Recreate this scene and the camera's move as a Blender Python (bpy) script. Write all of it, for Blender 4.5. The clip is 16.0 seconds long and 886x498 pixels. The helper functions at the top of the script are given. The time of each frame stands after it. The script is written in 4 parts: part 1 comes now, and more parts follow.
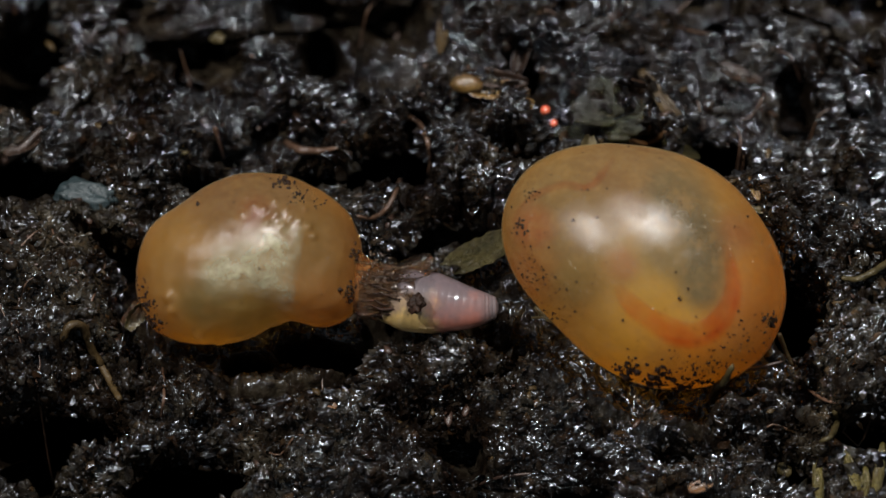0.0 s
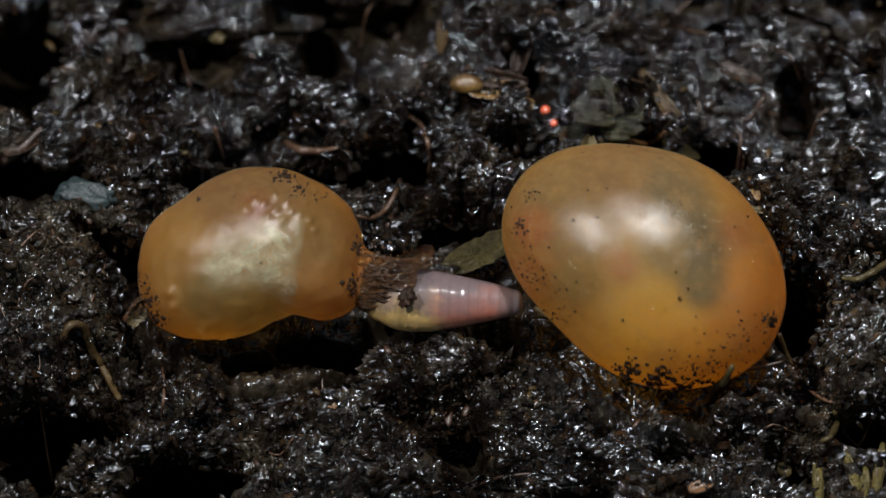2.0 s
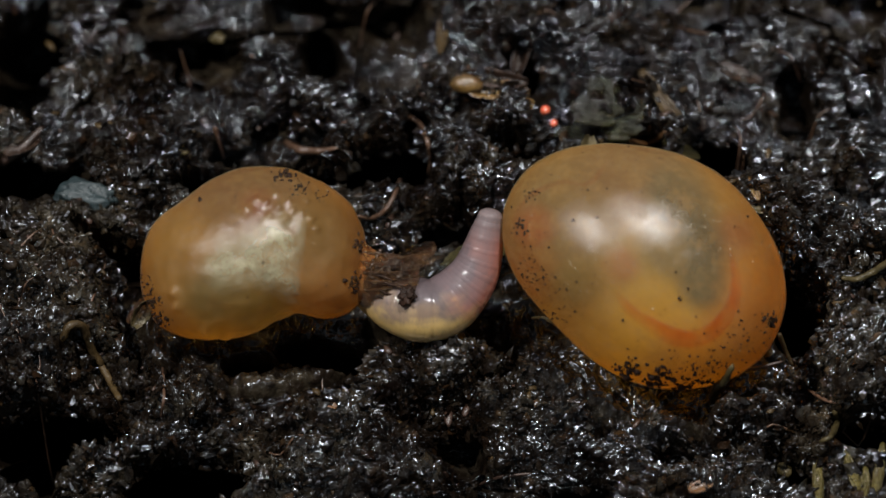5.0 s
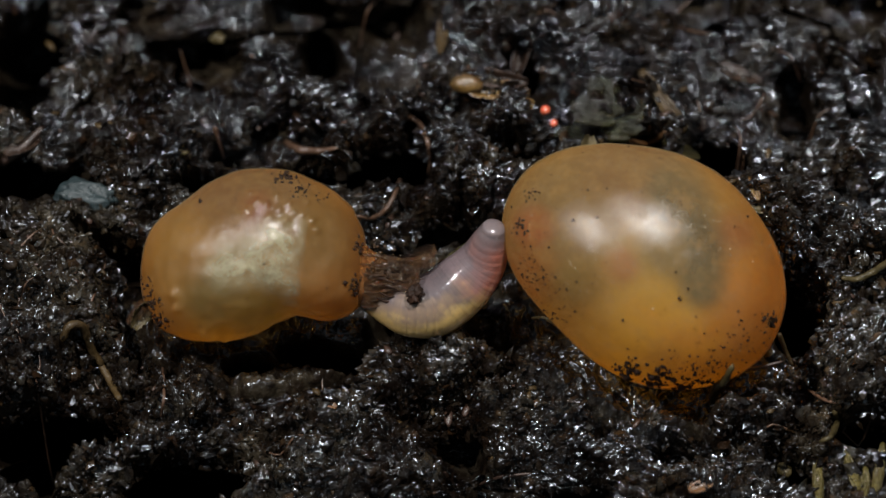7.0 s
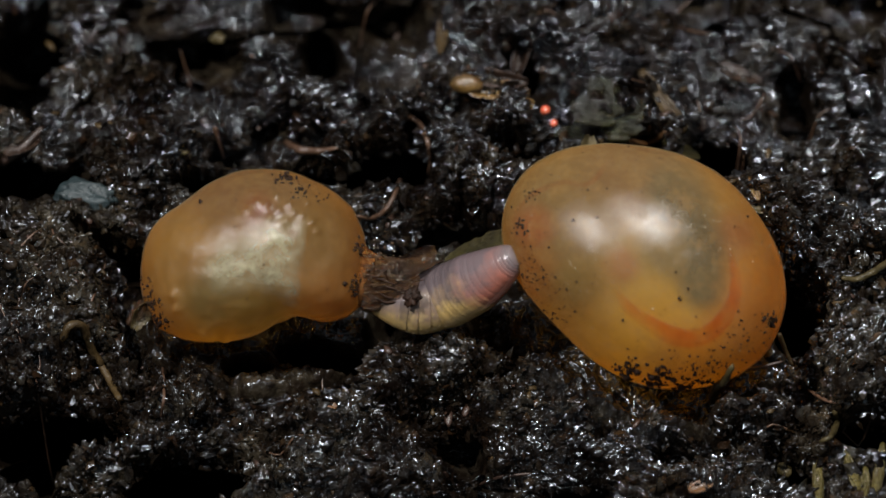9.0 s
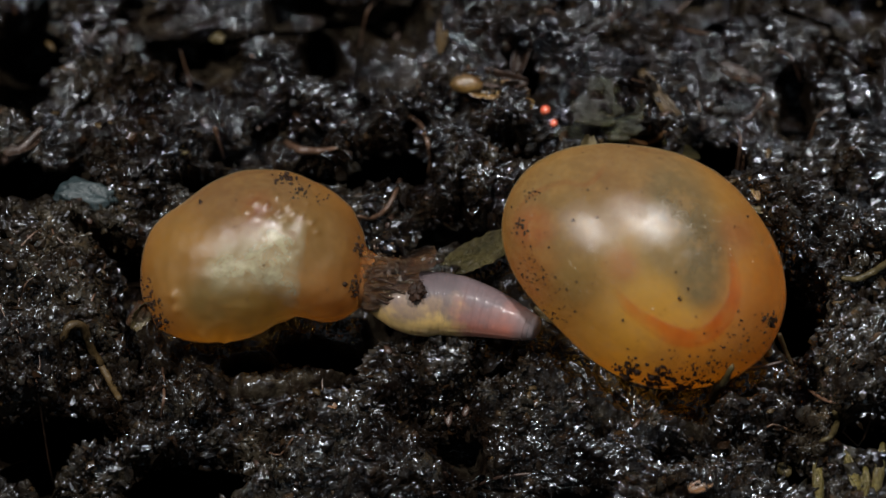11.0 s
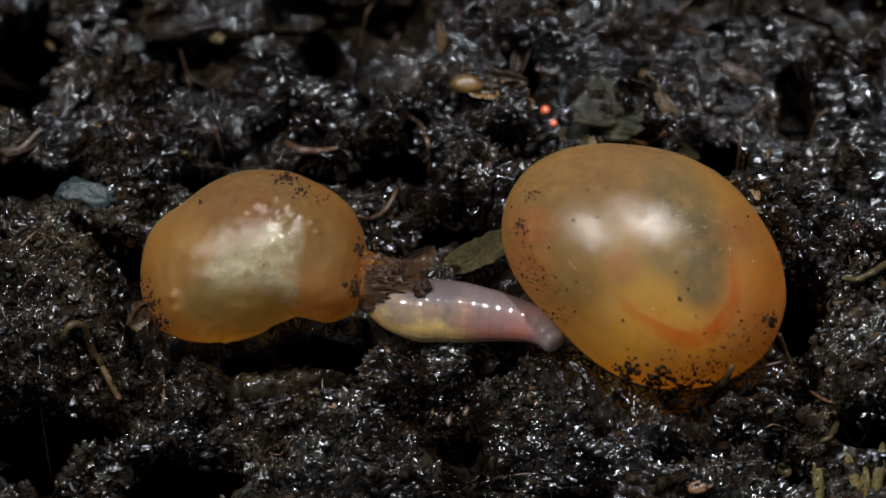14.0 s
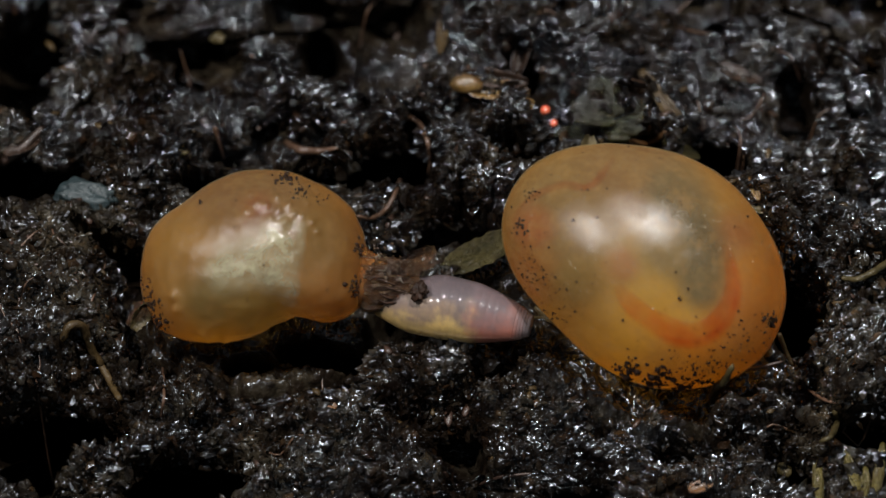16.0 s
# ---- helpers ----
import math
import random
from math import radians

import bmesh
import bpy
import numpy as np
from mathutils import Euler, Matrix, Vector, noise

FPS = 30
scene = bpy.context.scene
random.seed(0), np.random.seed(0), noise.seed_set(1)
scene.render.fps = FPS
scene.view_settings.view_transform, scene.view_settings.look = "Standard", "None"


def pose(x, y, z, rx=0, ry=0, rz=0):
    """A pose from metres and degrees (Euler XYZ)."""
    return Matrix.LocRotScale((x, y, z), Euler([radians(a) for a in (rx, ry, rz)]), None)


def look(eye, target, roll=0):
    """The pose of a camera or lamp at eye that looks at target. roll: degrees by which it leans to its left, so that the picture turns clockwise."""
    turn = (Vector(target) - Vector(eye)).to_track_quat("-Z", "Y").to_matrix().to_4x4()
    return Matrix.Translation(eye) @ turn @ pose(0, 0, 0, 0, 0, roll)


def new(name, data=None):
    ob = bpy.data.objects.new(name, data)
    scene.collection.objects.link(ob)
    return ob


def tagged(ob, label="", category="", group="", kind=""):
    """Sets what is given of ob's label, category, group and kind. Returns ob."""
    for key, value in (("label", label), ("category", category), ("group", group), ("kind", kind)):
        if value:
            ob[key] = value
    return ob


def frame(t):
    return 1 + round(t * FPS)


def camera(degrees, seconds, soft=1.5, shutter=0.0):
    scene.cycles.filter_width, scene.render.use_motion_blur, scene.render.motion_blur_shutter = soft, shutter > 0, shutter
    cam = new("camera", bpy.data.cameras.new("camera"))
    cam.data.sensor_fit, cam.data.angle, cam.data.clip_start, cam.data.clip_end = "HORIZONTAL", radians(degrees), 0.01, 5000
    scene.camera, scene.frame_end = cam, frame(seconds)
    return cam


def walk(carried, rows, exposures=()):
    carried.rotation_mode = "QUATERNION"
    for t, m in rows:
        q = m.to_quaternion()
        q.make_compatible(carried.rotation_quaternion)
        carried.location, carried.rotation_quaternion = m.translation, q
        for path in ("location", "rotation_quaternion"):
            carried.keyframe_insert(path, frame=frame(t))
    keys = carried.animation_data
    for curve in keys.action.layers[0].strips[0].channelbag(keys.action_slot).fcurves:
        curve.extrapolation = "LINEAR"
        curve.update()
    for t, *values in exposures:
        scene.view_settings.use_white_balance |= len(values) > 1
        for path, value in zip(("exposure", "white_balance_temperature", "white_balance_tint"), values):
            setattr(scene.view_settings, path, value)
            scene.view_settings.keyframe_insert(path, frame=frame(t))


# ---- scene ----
MM = 0.001                      # everything below is laid out in millimetres
TILT = radians(35)              # the lens leans this far from the plumb line
REACH = 70.0                    # from the lens to the focal plane's middle
GRADE = 120.0                   # divisions to the millimetre in the focal plane
EYE = Vector((0, -REACH * math.sin(TILT), REACH * math.cos(TILT)))
RIGHT, UP = Vector((1, 0, 0)), Vector((0, math.cos(TILT), math.sin(TILT)))
BACK = Vector((0, -math.sin(TILT), math.cos(TILT)))
FACING = Matrix((RIGHT, UP, BACK)).transposed().to_4x4()

cam = camera(math.degrees(2 * math.atan(784 / GRADE / REACH)), 16.0)
cam.data.dof.use_dof = True
cam.data.dof.focus_distance = (REACH - 0.9) * MM
cam.data.dof.aperture_fstop = 150
STAND = look(EYE * MM, (0, 0, 0))
walk(cam, [(0, STAND), (16, STAND)])

# ---- light: two gooseneck lamps over a dim bench ----
world = bpy.data.worlds.new("dim_room")
scene.world = world
world.use_nodes = True
world.node_tree.nodes["Background"].inputs[0].default_value = (0.75, 0.88, 1.0, 1)
world.node_tree.nodes["Background"].inputs[1].default_value = 0.21


def lamp(name, way, watts, size):
    data = bpy.data.lights.new(name, "AREA")
    data.shape, data.size, data.energy, data.color = "DISK", size * MM, watts, (1.0, 0.985, 0.97)
    ob = new(name, data)
    ob.matrix_world = look(Vector(way).normalized() * 110 * MM, (0, 0, 0))
    return ob


lamp("gooseneck_lamp_left", (-0.463, -0.126, 0.877), 0.16, 6)
lamp("gooseneck_lamp_right", (0.206, 0.082, 0.976), 0.185, 6)
scene.view_settings.exposure = 0.0


# ---- materials ----
RINGS = 40                      # rings of the worm
RING_STEP = 2.52 / RINGS


class Nodes:
    def __init__(self, name):
        self.mat = bpy.data.materials.new(name)
        self.mat.use_nodes = True
        self.tree = self.mat.node_tree
        self.out = self.tree.nodes["Material Output"]
        self.bsdf = self.tree.nodes["Principled BSDF"]
        self.coords = self.add("ShaderNodeTexCoord").outputs["Object"]

    def add(self, kind, **values):
        node = self.tree.nodes.new(kind)
        for key, value in values.items():
            node.inputs[key.replace("_", " ")].default_value = value
        return node

    def link(self, a, b):
        self.tree.links.new(a, b)

    def noise(self, per_mm, detail=4, rough=0.6):
        node = self.add("ShaderNodeTexNoise", Scale=per_mm * 1000, Detail=detail, Roughness=rough)
        self.link(self.coords, node.inputs["Vector"])
        return node.outputs["Fac"]

    def ramp(self, fac, *stops):
        node = self.add("ShaderNodeValToRGB")
        el = node.color_ramp.elements
        while len(el) < len(stops):
            el.new(0.5)
        for e, (at, col) in zip(el, stops):
            e.position, e.color = at, (*col, 1)
        self.link(fac, node.inputs["Fac"])
        return node.outputs["Color"]

    def spread(self, fac, lo, hi, a=0.0, b=1.0):
        node = self.add("ShaderNodeMapRange", From_Min=a, From_Max=b, To_Min=lo, To_Max=hi)
        self.link(fac, node.inputs["Value"])
        return node.outputs["Result"]

    def mix(self, fac, a, b, blend="MIX"):
        node = self.tree.nodes.new("ShaderNodeMix")
        node.data_type, node.blend_type = "RGBA", blend
        for sock, value in ((node.inputs[0], fac), (node.inputs[6], a), (node.inputs[7], b)):
            if isinstance(value, (int, float)):
                sock.default_value = value
            elif isinstance(value, tuple):
                sock.default_value = (*value, 1)
            else:
                self.link(value, sock)
        return node.outputs[2]

    def near(self, place, radius, soft=0.6):
        """1 within radius (mm) of a place in the thing's own space, fading to 0."""
        node = self.tree.nodes.new("ShaderNodeVectorMath")
        node.operation = "DISTANCE"
        self.link(self.coords, node.inputs[0])
        node.inputs[1].default_value = [c * MM for c in place]
        m = self.add("ShaderNodeMapRange", From_Min=radius * (1 - soft) * MM, From_Max=radius * (1 + soft) * MM, To_Min=1, To_Max=0)
        m.interpolation_type = "SMOOTHSTEP"
        self.link(node.outputs["Value"], m.inputs["Value"])
        return m.outputs["Result"]

    def over(self, x, y, radius, soft=0.6):
        """As near(), but measured across the thing's own x and y alone."""
        node = self.tree.nodes.new("ShaderNodeVectorMath")
        node.operation, node.inputs[1].default_value = "MULTIPLY", (1, 1, 0)
        self.link(self.coords, node.inputs[0])
        kept, self.coords = self.coords, node.outputs["Vector"]
        mask = self.near((x, y, 0), radius, soft)
        self.coords = kept
        return mask

    def maths(self, kind, a, b):
        node = self.tree.nodes.new("ShaderNodeMath")
        node.operation = kind
        for sock, value in zip(node.inputs, (a, b)):
            if isinstance(value, (int, float)):
                sock.default_value = value
            else:
                self.link(value, sock)
        return node.outputs[0]

    def bump(self, height, depth, strength=1.0, under=None):
        node = self.add("ShaderNodeBump", Strength=strength, Distance=depth * MM)
        self.link(height, node.inputs["Height"])
        if under:
            self.link(under, node.inputs["Normal"])
        return node.outputs["Normal"]


def plain(name, dark, light, per_mm=3.0, rough=(0.25, 0.5), bump=0.01, bump_mm=12.0, sss=0.0, reach=0.1, coat=0.0, ior=1.45):
    """A two-tone weathered surface: large patches, fine grain, uneven gloss and relief."""
    n = Nodes(name)
    big, fine = n.noise(per_mm * 0.4, 3), n.noise(per_mm * 3, 6, 0.7)
    both = n.mix(0.45, big, fine)
    n.link(n.ramp(both, (0.36, dark), (0.66, light)), n.bsdf.inputs["Base Color"])
    n.link(n.spread(fine, rough[0], rough[1], 0.35, 0.65), n.bsdf.inputs["Roughness"])
    relief = n.bump(n.noise(bump_mm, 5, 0.65), bump)
    n.link(relief, n.bsdf.inputs["Normal"]), n.link(relief, n.bsdf.inputs["Coat Normal"])
    n.bsdf.inputs["IOR"].default_value = ior
    n.bsdf.inputs["Coat Weight"].default_value = coat
    n.bsdf.inputs["Coat Roughness"].default_value = 0.12
    if sss:
        n.bsdf.inputs["Subsurface Weight"].default_value = sss
        n.bsdf.inputs["Subsurface Radius"].default_value = (1.0, 0.55, 0.3)
        n.bsdf.inputs["Subsurface Scale"].default_value = reach * MM
    return n.mat


def wet_soil():
    """Rotted compost: olive, brown and grey crumbs under a thin film of water."""
    n = Nodes("wet_soil")
    big, mid = n.noise(0.45, 3), n.noise(3.2, 5, 0.65)
    tone = n.ramp(n.mix(0.55, big, mid), (0.38, (0.0015, 0.0008, 0.0005)), (0.5, (0.005, 0.0034, 0.0023)), (0.6, (0.014, 0.011, 0.0075)), (0.75, (0.04, 0.026, 0.013)))
    each = n.add("ShaderNodeNewGeometry").outputs["Random Per Island"]
    tint = n.ramp(each, (0.0, (0.5, 0.42, 0.34)), (0.45, (1.0, 0.98, 0.9)), (0.8, (1.2, 1.3, 1.3)), (1.0, (1.9, 1.35, 0.8)))
    n.link(n.mix(1.0, tone, tint, "MULTIPLY"), n.bsdf.inputs["Base Color"])
    n.link(n.spread(n.noise(1.1, 4), 0.13, 0.26, 0.38, 0.62), n.bsdf.inputs["Roughness"])
    film = n.spread(n.noise(0.8, 5, 0.65), 0.08, 0.85, 0.40, 0.58)
    film = n.maths("MULTIPLY", film, n.spread(n.over(-5.6, -1.2, 3.0), 1.0, 0.5))      # less gloss round one spot on the left
    film = n.maths("MULTIPLY", film, n.spread(n.over(5.8, 0.8, 1.8), 1.0, 1.5))        # more gloss round one on the right
    n.link(film, n.bsdf.inputs["Specular IOR Level"])
    n.bsdf.inputs["Specular Tint"].default_value = (0.85, 0.93, 1.0, 1)
    n.link(n.bump(n.noise(18, 2, 0.55), 0.010, 1.0, n.bump(n.noise(7, 3, 0.6), 0.035)), n.bsdf.inputs["Normal"])
    return n.mat


def cocoon_skin(name, tint, clear, veil, relief, gloss_rough, ior, shine, core, wet=None):
    """Thin leathery see-through skin: half lets light pass, half scatters it, with a satin gloss."""
    n = Nodes(name)
    n.tree.nodes.remove(n.bsdf)
    big, fine = n.noise(0.7, 4), n.noise(9, 5, 0.7)
    colour = n.ramp(n.mix(0.4, big, fine), (0.3, tuple(c * 0.72 for c in tint)), (0.7, tint))
    # deeper orange outside the middle stands in for light's longer path at the rim
    middle = n.over(*core, 0.3)
    colour = n.mix(middle, n.mix(0.5, colour, (0.58, 0.27, 0.06)), colour)
    relief_n = n.bump(n.noise(3, 3, 0.6), relief * 0.25, 1.0, n.bump(n.noise(16, 3, 0.7), relief * 0.2, 1.0, n.bump(n.noise(28, 3, 0.75), relief * 0.5)))
    soft = n.add("ShaderNodeBsdfDiffuse")
    glow = n.add("ShaderNodeBsdfTranslucent")
    clean = n.add("ShaderNodeBsdfTransparent", Color=(*clear, 1))
    # the clear share is tinted the same way, as painted rim shade
    n.link(n.mix(middle, tuple(c * k for c, k in zip(clear, (0.94, 0.78, 0.45))), clear), clean.inputs["Color"])
    gloss = n.add("ShaderNodeBsdfGlossy", Color=(1, 1, 1, 1))
    dull = n.spread(fine, gloss_rough - 0.05, gloss_rough + 0.07, 0.35, 0.65)
    if wet:
        dull = n.maths("SUBTRACT", dull, n.maths("MULTIPLY", n.over(*wet), 0.2))
    n.link(dull, gloss.inputs["Roughness"])
    for s in (soft, glow):
        n.link(colour, s.inputs["Color"])
    for s in (soft, gloss):
        n.link(relief_n, s.inputs["Normal"])
    m1, m2, m3 = (n.add("ShaderNodeMixShader") for _ in range(3))
    m1.inputs[0].default_value = 0.7
    n.link(soft.outputs[0], m1.inputs[1]), n.link(glow.outputs[0], m1.inputs[2])
    n.link(n.spread(big, veil - 0.08, veil + 0.08, 0.3, 0.7), m2.inputs[0])
    n.link(clean.outputs[0], m2.inputs[1]), n.link(m1.outputs[0], m2.inputs[2])
    f = n.add("ShaderNodeFresnel", IOR=ior)
    n.link(relief_n, f.inputs["Normal"])
    n.link(n.spread(f.outputs[0], shine, 0.16, 0.04, 1.0), m3.inputs[0])
    n.link(m2.outputs[0], m3.inputs[1]), n.link(gloss.outputs[0], m3.inputs[2])
    n.link(m3.outputs[0], n.out.inputs["Surface"])
    return n.mat


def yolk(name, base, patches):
    """Soft contents with cloudy patches of pigment and of painted glow: (place, radius, colour)."""
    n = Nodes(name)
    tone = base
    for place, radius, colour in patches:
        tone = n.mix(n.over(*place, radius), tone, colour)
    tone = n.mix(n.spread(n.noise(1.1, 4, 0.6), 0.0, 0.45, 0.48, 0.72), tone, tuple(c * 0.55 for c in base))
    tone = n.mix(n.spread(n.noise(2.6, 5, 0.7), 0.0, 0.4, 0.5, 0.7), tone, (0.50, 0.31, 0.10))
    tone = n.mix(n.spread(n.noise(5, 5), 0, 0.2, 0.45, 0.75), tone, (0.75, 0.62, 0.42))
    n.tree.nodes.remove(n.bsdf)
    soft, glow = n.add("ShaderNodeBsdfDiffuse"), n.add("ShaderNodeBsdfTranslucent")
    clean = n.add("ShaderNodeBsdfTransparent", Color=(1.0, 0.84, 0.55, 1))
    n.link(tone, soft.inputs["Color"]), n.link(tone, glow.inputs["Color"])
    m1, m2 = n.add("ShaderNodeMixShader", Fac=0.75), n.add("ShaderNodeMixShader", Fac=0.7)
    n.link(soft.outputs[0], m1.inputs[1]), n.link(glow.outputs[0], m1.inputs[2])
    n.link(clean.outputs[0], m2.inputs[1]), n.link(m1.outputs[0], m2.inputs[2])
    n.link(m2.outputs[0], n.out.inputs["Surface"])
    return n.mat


def blood(name, tint):
    """Clear red fluid: it only filters the light that goes through."""
    n = Nodes(name)
    n.tree.nodes.remove(n.bsdf)
    clear = n.add("ShaderNodeBsdfTransparent")
    body = n.add("ShaderNodeAttribute")
    body.attribute_name = "body"
    thick = n.maths("MULTIPLY", body.outputs["Fac"], n.spread(n.noise(3, 4), 1.0, 0.45, 0.4, 0.65))
    n.link(n.mix(thick, (1, 1, 1), tint), clear.inputs["Color"])
    n.link(clear.outputs[0], n.out.inputs["Surface"])
    return n.mat


def painted_sheen_body():
    """The pale folded worm inside with a painted silver highlight, clear at its margins but for one sharp edge."""
    n = Nodes("painted_sheen_body")
    sep = n.add("ShaderNodeSeparateXYZ")
    n.link(n.coords, sep.inputs[0])
    lean = n.tree.nodes.new("ShaderNodeMath")
    lean.operation, lean.inputs[1].default_value = "MULTIPLY_ADD", -0.12
    n.link(sep.outputs["Y"], lean.inputs[0]), n.link(sep.outputs["X"], lean.inputs[2])
    edge = n.spread(lean.outputs[0], 1, 0, 0.70 * MM, 0.80 * MM)
    # the silver cast also paints the lamps' highlight that the skin's gloss lacks
    blot = 0.0
    for x, y, r in ((0.5, 0.12, 0.38), (0.14, -0.06, 0.32), (-0.25, -0.17, 0.3), (0.62, -0.4, 0.24), (0.38, -0.2, 0.28)):
        blot = n.maths("MAXIMUM", blot, n.over(x, y, r, 0.75))
    mask = n.maths("MULTIPLY", edge, blot)
    cloud = n.maths("MULTIPLY", mask, n.spread(n.noise(2.6, 6, 0.72), 0.12, 0.7, 0.36, 0.62))
    n.link(n.ramp(n.noise(4, 5), (0.3, (0.22, 0.28, 0.31)), (0.7, (0.52, 0.64, 0.72))), n.bsdf.inputs["Base Color"])
    n.bsdf.inputs["Roughness"].default_value = 0.36
    n.bsdf.inputs["Specular IOR Level"].default_value = 0.7
    n.link(n.bump(n.noise(8, 5, 0.75), 0.05), n.bsdf.inputs["Normal"])
    n.link(cloud, n.bsdf.inputs["Alpha"])
    return n.mat


def worm_flesh(name):
    """Moist see-through flesh: pigment and a painted brighter underside run from belly to back, cream behind, pink
    towards the head, clear at the snout.
    """
    n = Nodes(name)
    rest = n.add("ShaderNodeAttribute")
    rest.attribute_name = "rest"
    n.coords = rest.outputs["Vector"]
    sep = n.add("ShaderNodeSeparateXYZ")
    n.link(n.coords, sep.inputs[0])

    def plus(a, b):
        node = n.tree.nodes.new("ShaderNodeMath")
        n.link(a, node.inputs[0]), n.link(b, node.inputs[1])
        return node.outputs[0]

    dot = n.tree.nodes.new("ShaderNodeVectorMath")
    dot.operation, dot.inputs[1].default_value = "DOT_PRODUCT", (0, 0.82, 0.57)
    n.link(n.coords, dot.inputs[0])
    level = plus(n.spread(dot.outputs["Value"], 0, 1, -0.44 * MM, 0.44 * MM), n.spread(n.noise(1.8, 4, 0.6), -0.26, 0.26, 0.3, 0.7))
    along = plus(sep.outputs["X"], n.spread(n.noise(2.2, 3), -0.2 * MM, 0.2 * MM, 0.3, 0.7))
    # belly stops are brightened in place of light passing through the flesh
    rear = n.ramp(level, (0.28, (0.82, 0.60, 0.22)), (0.5, (0.32, 0.235, 0.16)), (0.70, (0.145, 0.118, 0.126)))
    front = n.ramp(level, (0.2, (0.60, 0.22, 0.15)), (0.5, (0.35, 0.19, 0.17)), (0.8, (0.20, 0.155, 0.165)))
    tone = n.mix(n.spread(along, 0, 1, 1.38 * MM, 1.6 * MM), rear, front)
    tone = n.mix(n.spread(sep.outputs["X"], 0, 1, 2.22 * MM, 2.45 * MM), tone, (0.22, 0.185, 0.19))
    tone = n.mix(n.spread(n.noise(5, 4), 0, 0.35, 0.45, 0.75), tone, (0.19, 0.155, 0.155))
    tone = n.mix(1.0, tone, (0.66, 0.64, 0.64), "MULTIPLY")
    n.link(tone, n.bsdf.inputs["Base Color"])
    n.bsdf.inputs["Roughness"].default_value = 0.5
    n.bsdf.inputs["Specular IOR Level"].default_value = 0.25
    fold = n.tree.nodes.new("ShaderNodeMath")
    fold.operation, fold.inputs[1].default_value = "MULTIPLY", math.pi / (RING_STEP * MM)
    n.link(sep.outputs["X"], fold.inputs[0])
    wave = n.tree.nodes.new("ShaderNodeMath")
    wave.operation = "COSINE"
    n.link(fold.outputs[0], wave.inputs[0])
    film = n.bump(wave.outputs[0], 0.004, 0.6, n.bump(n.noise(9, 2), 0.007))
    folds = n.bump(wave.outputs[0], 0.0028, 0.6, n.bump(n.noise(7, 3), 0.006))
    n.link(folds, n.bsdf.inputs["Normal"]), n.link(film, n.bsdf.inputs["Coat Normal"])
    glow = n.add("ShaderNodeBsdfTranslucent")
    n.link(n.mix(0.5, tone, (1.0, 0.8, 0.7)), glow.inputs["Color"])
    both = n.add("ShaderNodeMixShader", Fac=0.48)
    n.link(n.bsdf.outputs[0], both.inputs[1]), n.link(glow.outputs[0], both.inputs[2])
    n.link(both.outputs[0], n.out.inputs["Surface"])
    n.bsdf.inputs["Coat Weight"].default_value = 1.0
    n.bsdf.inputs["Coat Roughness"].default_value = 0.05
    return n.mat


def see_through(mat, share):
    """Lets part of the light straight through."""
    mat.node_tree.nodes["Principled BSDF"].inputs["Alpha"].default_value = share
    return mat


SOIL = wet_soil()
SKIN_WHOLE = cocoon_skin("amber_cocoon_skin", (0.62, 0.43, 0.19), (1.0, 0.94, 0.77), 0.22, 0.010, 0.26, 1.55, 0.024, (-0.35, 0.4, 1.9))
SKIN_OPEN = cocoon_skin("honey_cocoon_skin", (0.38, 0.27, 0.125), (0.94, 0.86, 0.68), 0.24, 0.014, 0.36, 1.4, 0.022, (-0.1, 0.1, 1.5), (0.45, 0.72, 0.75))
# each yolk's bright lower patch stands in for light glowing through it
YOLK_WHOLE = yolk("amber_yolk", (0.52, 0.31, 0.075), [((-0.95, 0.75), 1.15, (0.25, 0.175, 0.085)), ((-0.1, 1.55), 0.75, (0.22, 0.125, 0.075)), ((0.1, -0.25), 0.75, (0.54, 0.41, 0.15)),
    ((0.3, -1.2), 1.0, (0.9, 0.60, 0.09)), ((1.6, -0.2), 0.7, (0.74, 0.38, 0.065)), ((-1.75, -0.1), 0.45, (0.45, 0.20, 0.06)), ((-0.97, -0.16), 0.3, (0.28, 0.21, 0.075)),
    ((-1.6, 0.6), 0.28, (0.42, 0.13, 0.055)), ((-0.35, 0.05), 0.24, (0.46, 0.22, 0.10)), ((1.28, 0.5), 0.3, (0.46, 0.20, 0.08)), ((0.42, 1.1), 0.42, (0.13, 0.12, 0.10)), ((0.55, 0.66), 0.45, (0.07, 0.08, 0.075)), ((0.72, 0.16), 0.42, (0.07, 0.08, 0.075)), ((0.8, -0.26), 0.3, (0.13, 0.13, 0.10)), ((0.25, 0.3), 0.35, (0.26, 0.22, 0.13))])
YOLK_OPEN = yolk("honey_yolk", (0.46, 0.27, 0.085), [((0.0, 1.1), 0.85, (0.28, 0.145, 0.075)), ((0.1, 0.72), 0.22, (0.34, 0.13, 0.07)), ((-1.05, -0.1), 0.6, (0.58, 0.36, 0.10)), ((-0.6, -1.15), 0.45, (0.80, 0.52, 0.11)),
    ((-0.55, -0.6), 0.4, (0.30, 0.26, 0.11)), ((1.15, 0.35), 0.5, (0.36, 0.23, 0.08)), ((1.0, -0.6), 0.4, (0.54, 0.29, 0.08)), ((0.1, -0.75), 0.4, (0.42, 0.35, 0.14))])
PALE_SHEEN_BODY = painted_sheen_body()
BLOOD, BLOOD_FAINT = blood("blood_red", (1.0, 0.66, 0.60)), blood("faint_blood_red", (1.0, 0.82, 0.80))
FLESH = worm_flesh("moist_flesh")
